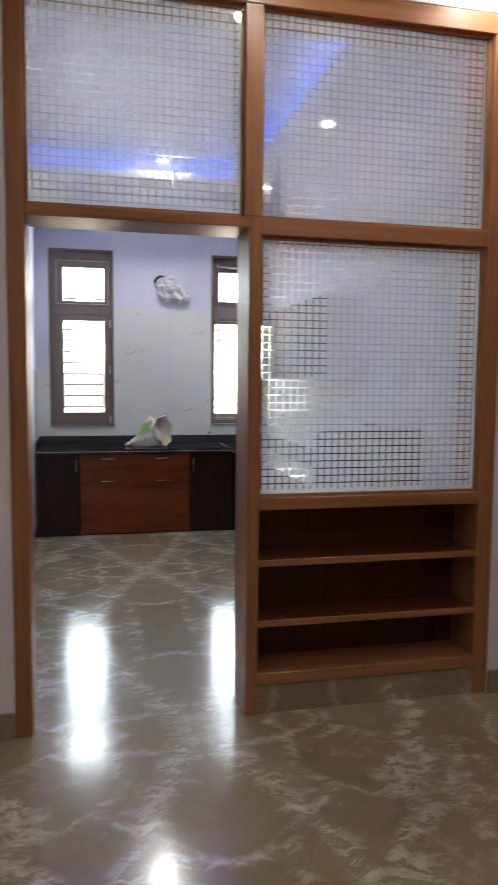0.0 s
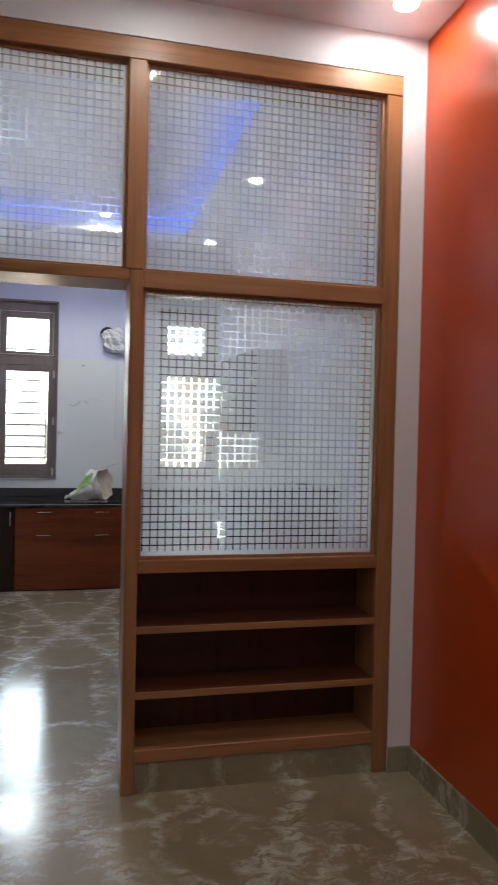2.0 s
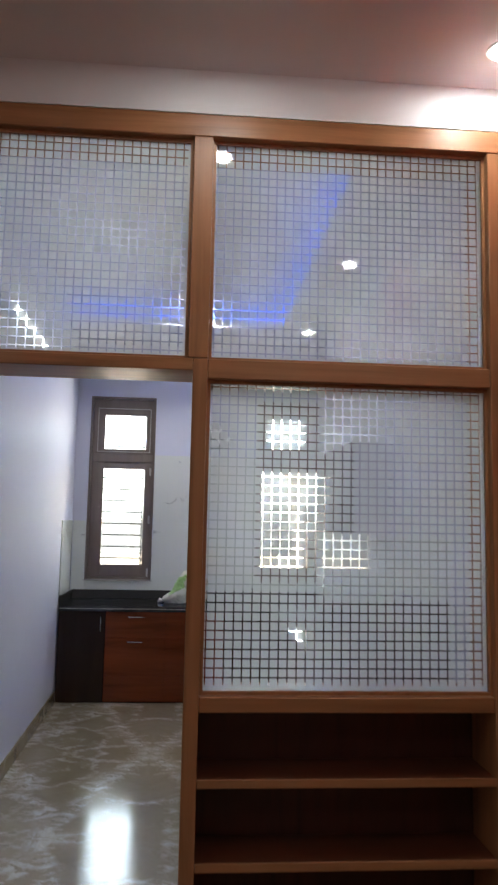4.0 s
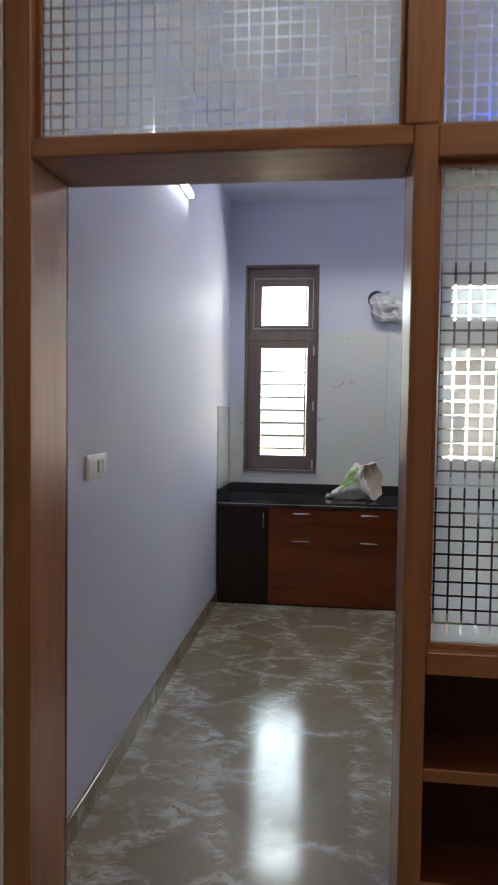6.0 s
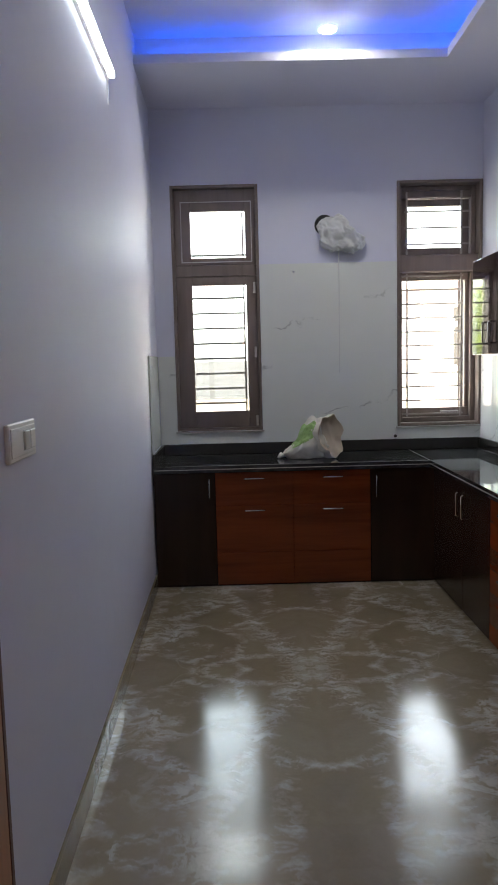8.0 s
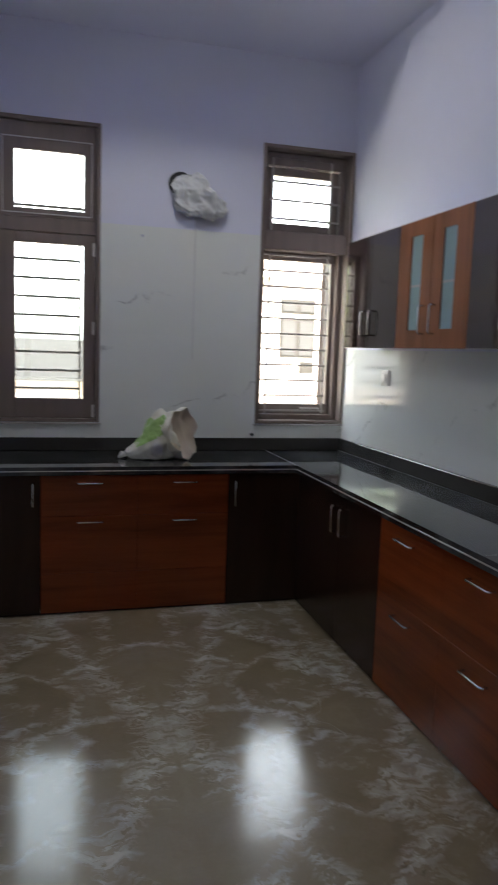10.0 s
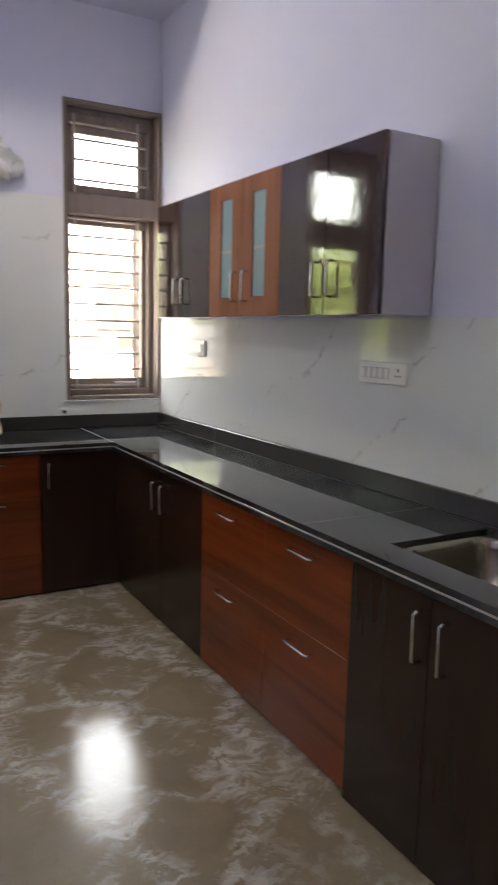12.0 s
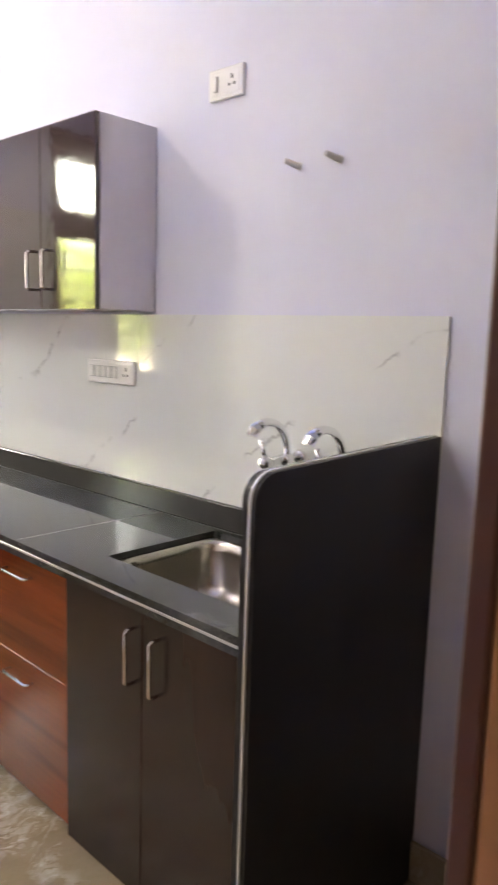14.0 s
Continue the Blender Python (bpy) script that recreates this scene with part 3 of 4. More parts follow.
    # steel bars
    g = bmesh.new()
    xa, xb = (x0 + 0.11 - shift, x1 - 0.135) if leaf_open else (x0 + 0.1, x1 - 0.118)
    # the closed window's bars have their backlit darkness in the colour
    steel, pitch, first = (GRILLE, 0.105, 0.085) if leaf_open else (GRILLE_BACKLIT, 0.115, 0.205)
    for xx in (xa, xb):
        add_box(g, xx - bar, xx + bar, grille_y - bar, grille_y + bar, z0 + 0.065, zt[0] - 0.005)
        add_box(g, xx - bar, xx + bar, grille_y - bar, grille_y + bar, zt[1] + 0.005, z1 - 0.065)
    wp("grille_upright", g, steel)
    for i in range(11):
        z = z0 + first + i * pitch
        if z < zt[0] - 0.01:
            wp("grille_bar", boxes((x0 + 0.07 - shift, x1 - 0.12, grille_y - bar - 0.0002, grille_y + bar + 0.0002, z - bar, z + bar)), steel)
    for z in (2.40, 2.52, 2.64) if leaf_open else (2.36,):
        wp("grille_bar", boxes((x0 + 0.075, x1 - 0.075, grille_y - bar - 0.0002, grille_y + bar + 0.0002, z - bar, z + bar)), steel)
    for z in () if leaf_open else (2.10, 1.62, 1.10):
        wp("hinge", boxes((x1 - 0.048, x1 - 0.03, f0 - 0.006, f0 + 0.004, z - 0.04, z + 0.04), bevel=0.002), PALE_METAL, "small pale hinge plate")
    wp("window_sill", boxes((x0 - 0.012, x1 + 0.012, YB - 0.022, YB + 0.04, z0 - 0.012, z0 - 0.002), bevel=0.002), EDGE, "thin pale sill strip")
    return w


window("window_1", *W1, YB + 0.12, 0.0, 0.007, False)
window("window_2", *W2, YB + 0.07, 0.02, 0.006, True)

# ---- timber and glass partition ----
PT = thing("glazed_partition", "teak laminate partition with sand-blasted grid glass and open shelves", "partition", at=(0.512, YP0, 0))
PINV = Matrix.Translation((-0.512, -YP0, 0))


def pp(nm, bm, mat, lab="", par=None):
    bm.transform(PINV)
    return part(nm, bm, mat, par or PT, lab)


PX = ((0.498, 0.568), (1.475, 1.55), (2.636, 2.71))
YQ = YP1 - 0.014
for a, b, top in ((*PX[0], 3.10), (*PX[2], 3.10), (1.495, 1.55, 2.2265)):
    po = pp("post", boxes((a, b, YP0, YQ - 0.0005, 0, top), bevel=0.003), TEAK)
    # added dark strip stands in for the shaded kitchen side of the post
    pp("back_edging", boxes((a, b, YQ, YP1, 0, top), bevel=0.002), SHELF_BACK, "dark strip for the shade on the post's kitchen side", po)
pp("mullion", boxes((1.475, 1.55, YP0, YP1, 2.229, 3.10), bevel=0.003), TEAK)
pp("top_rail", boxes((0.498, 2.71, YP0, YP1, 3.102, 3.192), bevel=0.003), TEAK_X)
pp("door_head", boxes((0.569, 1.4945, YP0 + 0.002, YP1 - 0.002, 2.181, 2.228), bevel=0.003), TEAK_X)
pp("middle_rail", boxes((1.551, 2.635, YP0 + 0.002, YP1 - 0.002, 2.152, 2.226), bevel=0.003), TEAK_X)
pp("shelf_top", boxes((1.551, 2.635, YP0 + 0.002, YP1 - 0.002, 0.945, 1.0), bevel=0.003), TEAK_X)
# shelf boards have the recess shade in their colour, lit fronts keep plain teak
for z in (0.688, 0.408):
    shelf = pp("shelf", boxes((1.551, 2.635, YP0 + 0.0135, YP1 - 0.014, z, z + 0.028)), SHELF_SHADED)
    pp("front_lipping", boxes((1.551, 2.635, YP0 + 0.003, YP0 + 0.013, z - 0.001, z + 0.0285), bevel=0.0015), TEAK_X, "shelf front in the unshaded teak colour", shelf)
pp("bottom_rail", boxes((1.551, 2.635, YP0 + 0.002, YP1 - 0.014, 0.135, 0.19), bevel=0.003), TEAK_X)
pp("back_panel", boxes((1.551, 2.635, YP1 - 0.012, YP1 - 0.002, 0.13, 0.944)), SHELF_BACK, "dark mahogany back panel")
pp("plinth", boxes((1.551, 2.712, YP0 + 0.012, YP1 - 0.02, 0.0, 0.134)), MARBLE, "brown marble plinth")
GY = YP0 + 0.045
for x0, x1, z0, z1 in ((0.569, 1.474, 2.229, 3.101), (1.551, 2.635, 2.227, 3.101), (1.551, 2.635, 1.001, 2.151)):
    pane = pp("glass_pane", boxes((x0, x1, GY, GY + 0.006, z0, z1)), GLASS, "frosted glass with a clear square grid")
    pane.data.materials.append(GRID_GLASS)
    for poly in pane.data.polygons:
        if poly.normal.y > 0.5:
            poly.material_index = 1
    for y0, y1 in ((GY - 0.014, GY - 0.001), (GY + 0.007, GY + 0.02)):
        d = 0.012
        pp("glazing_bead", boxes((x0, x0 + d, y0, y1, z0, z1), (x1 - d, x1, y0, y1, z0, z1), (x0 + d, x1 - d, y0, y1, z0, z0 + d), (x0 + d, x1 - d, y0, y1, z1 - d, z1)), TEAK)

# ---- kitchen units ----
FY, FX = 8.02, 2.252   # fronts of the back run and of the side run
CT = 0.80              # underside of the worktop


def handle_bm(p, q, out, r=0.0048, stand=0.028):
    """A bow handle from p to q, standing off along out."""
    p, q, o = Vector(p), Vector(q), Vector(out) * stand
    d = (q - p).normalized() * 0.006
    return tube([p, p + o * 0.8, p + o + d, q + o - d, q + o * 0.8, q], r, 8)


def front(unit, nm, box_spec, mat, handles, out):
    bm = boxes(box_spec, bevel=0.0012)
    bm.transform(Matrix.Translation(-unit.location))
    f = part(nm, bm, mat, unit)
    for p, q in handles:
        hb = handle_bm(p, q, out)
        hb.transform(Matrix.Translation(-unit.location))
        part("handle", hb, STEEL, f, "slim steel bow handle", smooth=True)
    return f


def carcass(unit, spec, mat):
    bm = boxes(spec)
    bm.transform(Matrix.Translation(-unit.location))
    part("body", bm, mat, unit)


OUT_Y, OUT_X = (0, -1, 0), (-1, 0, 0)

# back run: door unit, drawer unit, corner door
u = thing("base_cabinet", "dark brown laminate base cabinet with one door, under the back worktop", "cabinet", "base cabinets", at=(0.335, FY, 0))
carcass(u, (0.336, 0.752, FY + 0.02, YB - 0.01, 0.0, CT), DARK_LAM)
front(u, "door", (0.338, 0.750, FY, FY + 0.019, 0.012, CT - 0.006), DARK_LAM, [((0.714, FY, 0.755), (0.714, FY, 0.625))], OUT_Y)

u = thing("drawer_unit", "glossy red-brown wood drawer unit under the back worktop", "drawer unit", "drawer units", at=(0.753, FY, 0))
carcass(u, (0.754, 1.816, FY + 0.02, YB - 0.01, 0.0, CT), DARK_LAM)
for c0, c1, hx in ((0.755, 1.2848, 1.022), (1.2857, 1.815, 1.558)):
    for z0, z1, hz in ((0.5645, CT - 0.006, 0.752), (0.2365, 0.5635, 0.532), (0.012, 0.2355, None)):
        hs = [((hx - 0.068, FY, hz), (hx + 0.068, FY, hz))] if hz else []
        front(u, "drawer_front", (c0, c1, FY, FY + 0.019, z0, z1), RED_WOOD_X, hs, OUT_Y)

u = thing("base_cabinet", "dark brown laminate corner cabinet with one door beside the drawers", "cabinet", "base cabinets", at=(1.818, FY, 0))
carcass(u, (1.818, FX + 0.018, FY + 0.02, YB - 0.01, 0.0, CT), DARK_LAM)
front(u, "door", (1.820, FX - 0.001, FY, FY + 0.019, 0.012, CT - 0.006), DARK_LAM, [((1.853, FY, 0.755), (1.853, FY, 0.605))], OUT_Y)

# side run: corner doors, drawers, sink doors
u = thing("base_cabinet", "dark brown laminate corner cabinet with two doors, under the side worktop", "cabinet", "base cabinets", at=(FX, 6.892, 0))
carcass(u, (FX + 0.02, XR - 0.01, 6.894, FY + 0.018, 0.0, CT), DARK_LAM)
front(u, "door", (FX, FX + 0.019, 6.894, 7.366, 0.012, CT - 0.006), DARK_LAM, [((FX, 7.315, 0.725), (FX, 7.315, 0.585))], OUT_X)
front(u, "door", (FX, FX + 0.019, 7.369, FY - 0.001, 0.012, CT - 0.006), DARK_LAM, [((FX, 7.42, 0.725), (FX, 7.42, 0.585))], OUT_X)

u = thing("drawer_unit", "glossy red-brown wood drawer unit with four drawers, under the side worktop", "drawer unit", "drawer units", at=(FX, 5.795, 0))
carcass(u, (FX + 0.02, XR - 0.01, 5.796, 6.892, 0.0, CT), DARK_LAM)
for c0, c1, hy in ((5.797, 6.3432, 6.085), (6.3442, 6.891, 6.64)):
    for z0, z1, hz in ((0.4545, CT - 0.006, 0.732), (0.012, 0.4532, 0.392)):
        front(u, "drawer_front", (FX, FX + 0.019, c0, c1, z0, z1), RED_WOOD_Y, [((FX, hy - 0.072, hz), (FX, hy + 0.072, hz))], OUT_X)

u = thing("sink_cabinet", "dark brown laminate sink cabinet with two doors beside a granite panel", "cabinet", "base cabinets", at=(FX, 5.03, 0))
carcass(u, (FX + 0.005, XR - 0.01, 5.032, 5.794, 0.0, 0.6), DARK_LAM)
front(u, "door", (FX - 0.018, FX + 0.002, 5.449, 5.793, 0.004, CT - 0.006), DARK_LAM, [((FX - 0.018, 5.482, 0.745), (FX - 0.018, 5.482, 0.600))], OUT_X)
front(u, "door", (FX - 0.018, FX + 0.002, 5.034, 5.446, 0.004, CT - 0.006), DARK_LAM, [((FX - 0.018, 5.385, 0.745), (FX - 0.018, 5.385, 0.600))], OUT_X)

# worktop: two slabs with a pale strip let into the edge, cut out for the sink
KY, KX = 7.995, 2.222
SX0, SX1, SY0, SY1 = 2.345, 2.76, 5.13, 5.75
wt = thing("worktop", "polished black granite L-shaped worktop with an upstand", "worktop", at=(0.335, KY, CT))


def wp(nm, bm, mat, lab=""):
    bm.transform(Matrix.Translation(-wt.location))
    return part(nm, bm, mat, wt, lab)


def holed(x0, x1, y0, y1, z0, z1):
    """The side slab with the cut-out for the sink, in one piece."""
    m = bmesh.new()
    rect = lambda a, b, p, q, z: [m.verts.new(v) for v in ((a, p, z), (b, p, z), (b, q, z), (a, q, z))]
    ob, ot, ib, it = rect(x0, x1, y0, y1, z0), rect(x0, x1, y0, y1, z1), rect(SX0, SX1, SY0, SY1, z0), rect(SX0, SX1, SY0, SY1, z1)
    for i in range(4):
        k = (i + 1) % 4
        for loop in ((ot[i], ot[k], it[k], it[i]), (ob[k], ob[i], ib[i], ib[k]), (ob[i], ob[k], ot[k], ot[i]), (ib[k], ib[i], it[i], it[k])):
            m.faces.new(loop)
    return m


for z0, z1, out, nm, mat, lab in ((0.826, 0.846, 0.0, "granite_slab", GRANITE, ""), (0.8205, 0.826, 0.003, "edge_strip", EDGE, "thin pale strip along the edge"), (CT, 0.8205, 0.0, "lower_edge", GRANITE, "")):
    wp(nm, boxes((0.338, KX - out - 0.0005, KY - out, YB - 0.001, z0, z1)), mat, lab)
    wp(nm, holed(KX - out, XR - 0.001, 5.028, YB - 0.001, z0, z1), mat, lab)
wp("upstand", boxes((0.345, XR - 0.04, YB - 0.022, YB - 0.001, 0.8465, 0.93), bevel=0.003), UPSTAND)
bm = boxes((XR - 0.033, XR - 0.0095, 5.03, YB - 0.02, 0.8465, 0.93), bevel=0.003)
bm.transform(LEAN_IN)
wp("upstand", bm, UPSTAND)
wp("upstand", boxes((0.334, 0.352, KY + 0.02, YB - 0.024, 0.8465, 0.93), bevel=0.003), UPSTAND)
wp("joint", boxes((KX + 0.01, XR - 0.035, 6.0585, 6.06, 0.8462, 0.8465)), GAP_GREY, "pale hairline joint across the side slab")
bm = boxes((XR - 0.0352, XR - 0.0335, 5.03, YB - 0.03, 0.8462, 0.8475))
bm.transform(LEAN_IN)
wp("sealant", bm, SEALANT, "grey sealant line at the foot of the upstand")

# sink
wp("joint", boxes((KX - 0.0022, KX + 0.0012, KY + 0.01, YB - 0.03, 0.8462, 0.8466)), PLUG_GREY, "pale dusty joint between the slabs")
sk = thing("sink", "stainless steel sink bowl let into the black worktop", "sink", at=(SX0, SY0, 0.65))
bm = bmesh.new()


def ring(x0, x1, y0, y1, r, z, n=6):
    out = []
    for cx, cy, a0 in ((x1 - r, y1 - r, 0), (x0 + r, y1 - r, 90), (x0 + r, y0 + r, 180), (x1 - r, y0 + r, 270)):
        for i in range(n + 1):
            a = radians(a0 + 90 * i / n)
            out.append(bm.verts.new((cx + r * math.cos(a), cy + r * math.sin(a), z)))
    return out


rings = [ring(SX0 + 0.0005, SX1 - 0.0005, SY0 + 0.0005, SY1 - 0.0005, 0.004, 0.829), ring(SX0 + 0.022, SX1 - 0.022, SY0 + 0.022, SY1 - 0.022, 0.075, 0.831),
         ring(SX0 + 0.028, SX1 - 0.028, SY0 + 0.028, SY1 - 0.028, 0.072, 0.826), ring(SX0 + 0.034, SX1 - 0.034, SY0 + 0.034, SY1 - 0.034, 0.07, 0.80),
         ring(SX0 + 0.042, SX1 - 0.042, SY0 + 0.042, SY1 - 0.042, 0.07, 0.69), ring(SX0 + 0.08, SX1 - 0.08, SY0 + 0.08, SY1 - 0.08, 0.05, 0.66)]
for a, b in zip(rings, rings[1:]):
    for i in range(len(a)):
        bm.faces.new((a[i], a[(i + 1) % len(a)], b[(i + 1) % len(b)], b[i]))
bm.faces.new(rings[-1])
bm.transform(Matrix.Translation(-sk.location))
part("bowl", bm, BOWL_STEEL, sk, smooth=True)
bm = disc(2.55, 5.44, 0.6605, 0.664, 0.04)
bm.transform(Matrix.Translation(-sk.location))
part("drain", bm, CHROME, sk)

# granite side panel at the end of the run
sp = thing("side_panel", "upright black granite side panel with a pale polished edge", "panel", at=(2.14, 4.985, 0))
bm = bmesh.new()
prof = [(2.14, 0.0), (XR - 0.002, 0.0), (XR - 0.002, 1.243)] + [(2.14 + 0.055 - 0.055 * math.sin(radians(a)), 1.225 - 0.055 + 0.055 * math.cos(radians(a))) for a in range(0, 91, 15)]


def extrude_profile(bm, pts, y0, y1):
    a = [bm.verts.new((x, y0, z)) for x, z in pts]
    b = [bm.verts.new((x, y1, z)) for x, z in pts]
    bm.faces.new(a)
    bm.faces.new(b[::-1])
    for i in range(len(pts)):
        j = (i + 1) % len(pts)
        bm.faces.new((a[i], b[i], b[j], a[j]))


extrude_profile(bm, prof, 4.99, 5.026)
bm.transform(Matrix.Translation(-sp.location))
part("slab", bm, PANEL_BLACK, sp)
# pale strip that runs up the front edge and over the top
edge = [(2.14, 0.0)] + [(2.14 + 0.055 - 0.055 * math.sin(radians(a)), 1.225 - 0.055 + 0.055 * math.cos(radians(a))) for a in range(90, -1, -15)] + [(XR - 0.004, 1.243)]
bm = bmesh.new()
for y0, y1 in ((5.002, 5.008),):
    inner = [bm.verts.new((x, y0, z)) for x, z in edge]
    outer = [bm.verts.new((x, y1, z)) for x, z in edge]
    shift = [(-0.003, 0)] + [(-0.003 * math.sin(radians(a)), 0.003 * math.cos(radians(a))) for a in range(90, -1, -15)] + [(0, 0.003)]
    in2 = [bm.verts.new((x + dx, y0, z + dz)) for (x, z), (dx, dz) in zip(edge, shift)]
    ou2 = [bm.verts.new((x + dx, y1, z + dz)) for (x, z), (dx, dz) in zip(edge, shift)]
    for i in range(len(edge) - 1):
        bm.faces.new((in2[i], ou2[i], ou2[i + 1], in2[i + 1]))
        bm.faces.new((inner[i], in2[i], in2[i + 1], inner[i + 1]))
        bm.faces.new((ou2[i], outer[i], outer[i + 1], ou2[i + 1]))
bm.transform(Matrix.Translation(-sp.location))
part("edge_strip", bm, EDGE, sp, "pale polished edge strip")

# taps on the tiled wall


def tap(y, z, lever):
    t = thing("wall_tap", "chrome wall-mounted swan-neck tap above the sink", "tap", "taps", at=(XR - 0.009, y, z))
    part("flange", tube([(0, 0, 0), (-0.012, 0, 0)], [0.024, 0.02], 20), CHROME, t, smooth=True)
    part("valve_body", tube([(-0.012, 0, 0), (-0.04, 0, 0), (-0.045, 0, 0), (-0.08, 0, 0), (-0.085, 0, 0), (-0.135, 0, 0), (-0.14, 0, 0), (-0.165, 0, 0), (-0.17, 0, 0)],
                            [0.014, 0.014, 0.019, 0.019, 0.013, 0.013, 0.018, 0.017, 0.012], 16), CHROME, t, smooth=True)
    pts = [(-0.06, 0, 0.01), (-0.06, 0, 0.02)] + [(-0.15 + 0.09 * math.cos(radians(a)), 0, 0.025 + 0.09 * math.sin(radians(a))) for a in range(0, 118, 13)]
    neck = part("spout", tube(pts, [0.012] * (len(pts) - 3) + [0.0125, 0.0135, 0.0145], 12), CHROME, t, smooth=True)
    e = Vector(pts[-1])
    part("nozzle", tube([e, e + Vector((-0.012, 0, -0.008)), e + Vector((-0.02, 0, -0.026))], [0.0165, 0.018, 0.0165], 8), CHROME, neck)
    if lever:
        part("lever", tube([(-0.152, 0, 0.012), (-0.158, 0.003, 0.03), (-0.166, 0.008, 0.066)], [0.008, 0.007, 0.0075], 10), CHROME, t, smooth=True)
    return t


tap(5.445, 1.128, True)
tap(5.245, 1.128, True)

# upper cabinets
UX, UZ0, UZ1 = 2.573, 1.552, 2.176


def upper(y0, y1, kind):
    words = {"dark": "glossy dark brown wall cabinet with two doors above the tiles", "glass": "orange wood wall cabinet with two narrow frosted glass doors"}
    c = thing("wall_cabinet", words[kind], "cabinet", "wall cabinets", at=(UX, y0, UZ0))
    off = Matrix.Translation(-c.location)
    c.matrix_world = LEAN_IN @ Matrix.Translation(c.location)
    bm = boxes((UX + 0.02, XR - 0.001, y0, y1 - 0.001, UZ0 + 0.004, UZ1))
    bm.transform(off)
    part("body", bm, CARCASS, c, "lilac board body")
    mid = (y0 + y1) / 2
    hb = 0.05
    for a, b, hy in ((y0 + 0.001, mid - 0.0015, mid - hb), (mid + 0.0015, y1 - 0.002, mid + hb)):
        if kind == "dark":
            bm = boxes((UX, UX + 0.019, a, b, UZ0, UZ1), bevel=0.002)
            bm.transform(off)
            d = part("door", bm, DARK_GLOSS, c)
        else:
            ga, gb = (b - 0.205, b - 0.095) if b < mid else (a + 0.095, a + 0.205)
            bm = boxes((UX, UX + 0.019, a, ga, UZ0, UZ1), (UX, UX + 0.019, gb, b, UZ0, UZ1), (UX, UX + 0.019, ga, gb, UZ0, UZ0 + 0.09), (UX, UX + 0.019, ga, gb, UZ1 - 0.075, UZ1))
            bm.transform(off)
            d = part("door", bm, ORANGE_GLOSS, c)
            bm = boxes((UX + 0.006, UX + 0.011, ga, gb, UZ0 + 0.09, UZ1 - 0.075))
            bm.transform(off)
            part("pane", bm, TEAL_GLASS, d, "frosted teal glass")
            bm = boxes((UX + 0.0045, UX + 0.006, ga, gb, UZ0 + 0.30, UZ0 + 0.312))
            bm.transform(off)
            part("shelf_edge", bm, EDGE, d, "pale shelf edge behind the glass")
        bm = handle_bm((UX, hy, UZ0 + 0.07), (UX, hy, UZ0 + 0.205), OUT_X, 0.005)
        bm.transform(off)
        part("handle", bm, STEEL, d, "slim steel bow handle", smooth=True)
    return c


upper(6.14, 6.80, "dark")
upper(6.80, 7.46, "glass")
upper(7.46, 8.12, "dark")

# ---- switches and sockets ----


def wall_plate(name, m, w, h, rows, label, socket=False):
    """A plate in its own x-z plane, facing -y, placed by m."""
    p = thing(name, label, "switch", "switch plates")
    p.matrix_world = m
    part("plate", boxes((0, w, -0.012, 0, 0, h), bevel=0.003), SWITCH_WHITE, p)
    part("inner_frame", boxes((0.012, w - 0.012, -0.0145, -0.0122, 0.012, h - 0.012), bevel=0.001), SWITCH_WHITE, p)
    if rows:
        # thin grey sheet draws the shadow between the rockers
        part("rocker_shadow", boxes((rows[0][0] - 0.002, rows[-1][1] + 0.002, -0.0152, -0.0146, 0.022, h - 0.022)), GAP_GREY, p, "grey sheet coloured as the shadow round the rockers")
    for x0, x1 in rows:
        part("rocker", boxes((x0, x1, -0.02, -0.0145, 0.024, h - 0.024), bevel=0.002), SWITCH_WHITE, p)
    if socket:
        for dx, dz in ((0, 0.013), (-0.011, -0.009), (0.011, -0.009)):
            part("socket_hole", boxes((w - 0.045 + dx - 0.004, w - 0.045 + dx + 0.004, -0.0152, -0.0147, h / 2 + dz - 0.004 - 0.002 * (dz > 0), h / 2 + dz + 0.004 + 0.003 * (dz > 0))), SLOT, p, "dark socket hole")
    return p


EAST = lambda y, z, d=0.0: LEAN_IN @ pose(XR - d, y, z, 0, 0, -90)
wall_plate("switchboard", EAST(6.52, 1.285, 0.009), 0.29, 0.088, [(0.024 + i * 0.036, 0.047 + i * 0.036) for i in range(5)], "white modular switchboard on the wall tiles", True)
wall_plate("switchboard", EAST(5.874, 2.205), 0.15, 0.092, [(0.03, 0.044)], "white socket plate high on the lavender wall", True)
wall_plate("switchboard", EAST(8.06, 1.33, 0.009), 0.095, 0.095, [(0.026, 0.068)], "small white switch plate on the wall tiles")
slope = math.degrees(math.atan2(XL0 - XL1, YB - 4.0))
wall_plate("switchboard", pose(XL0 - 0.0165, 4.86, 1.292, 0, 0, 90 + slope), 0.235, 0.096, [(0.115, 0.158), (0.165, 0.208)], "white two-rocker switch plate on the lavender wall")

for y, z in ((5.50, 1.967), (5.355, 1.967)):
    pl = thing("wall_pipe_plug", "short grey plastic pipe plug in the lavender wall", "pipe plug", "pipe plugs", at=(XR, y, z))
    part("plug_body", tube([(0, 0, 0), (-0.025, 0.004, 0.003), (-0.05, 0.01, 0.008)], [0.009, 0.0085, 0.008], 12), PLUG_GREY, pl, smooth=True)
    part("plug_collar", tube([(0, 0, 0), (-0.003, 0, 0)], 0.012, 14), PLUG_GREY, pl)

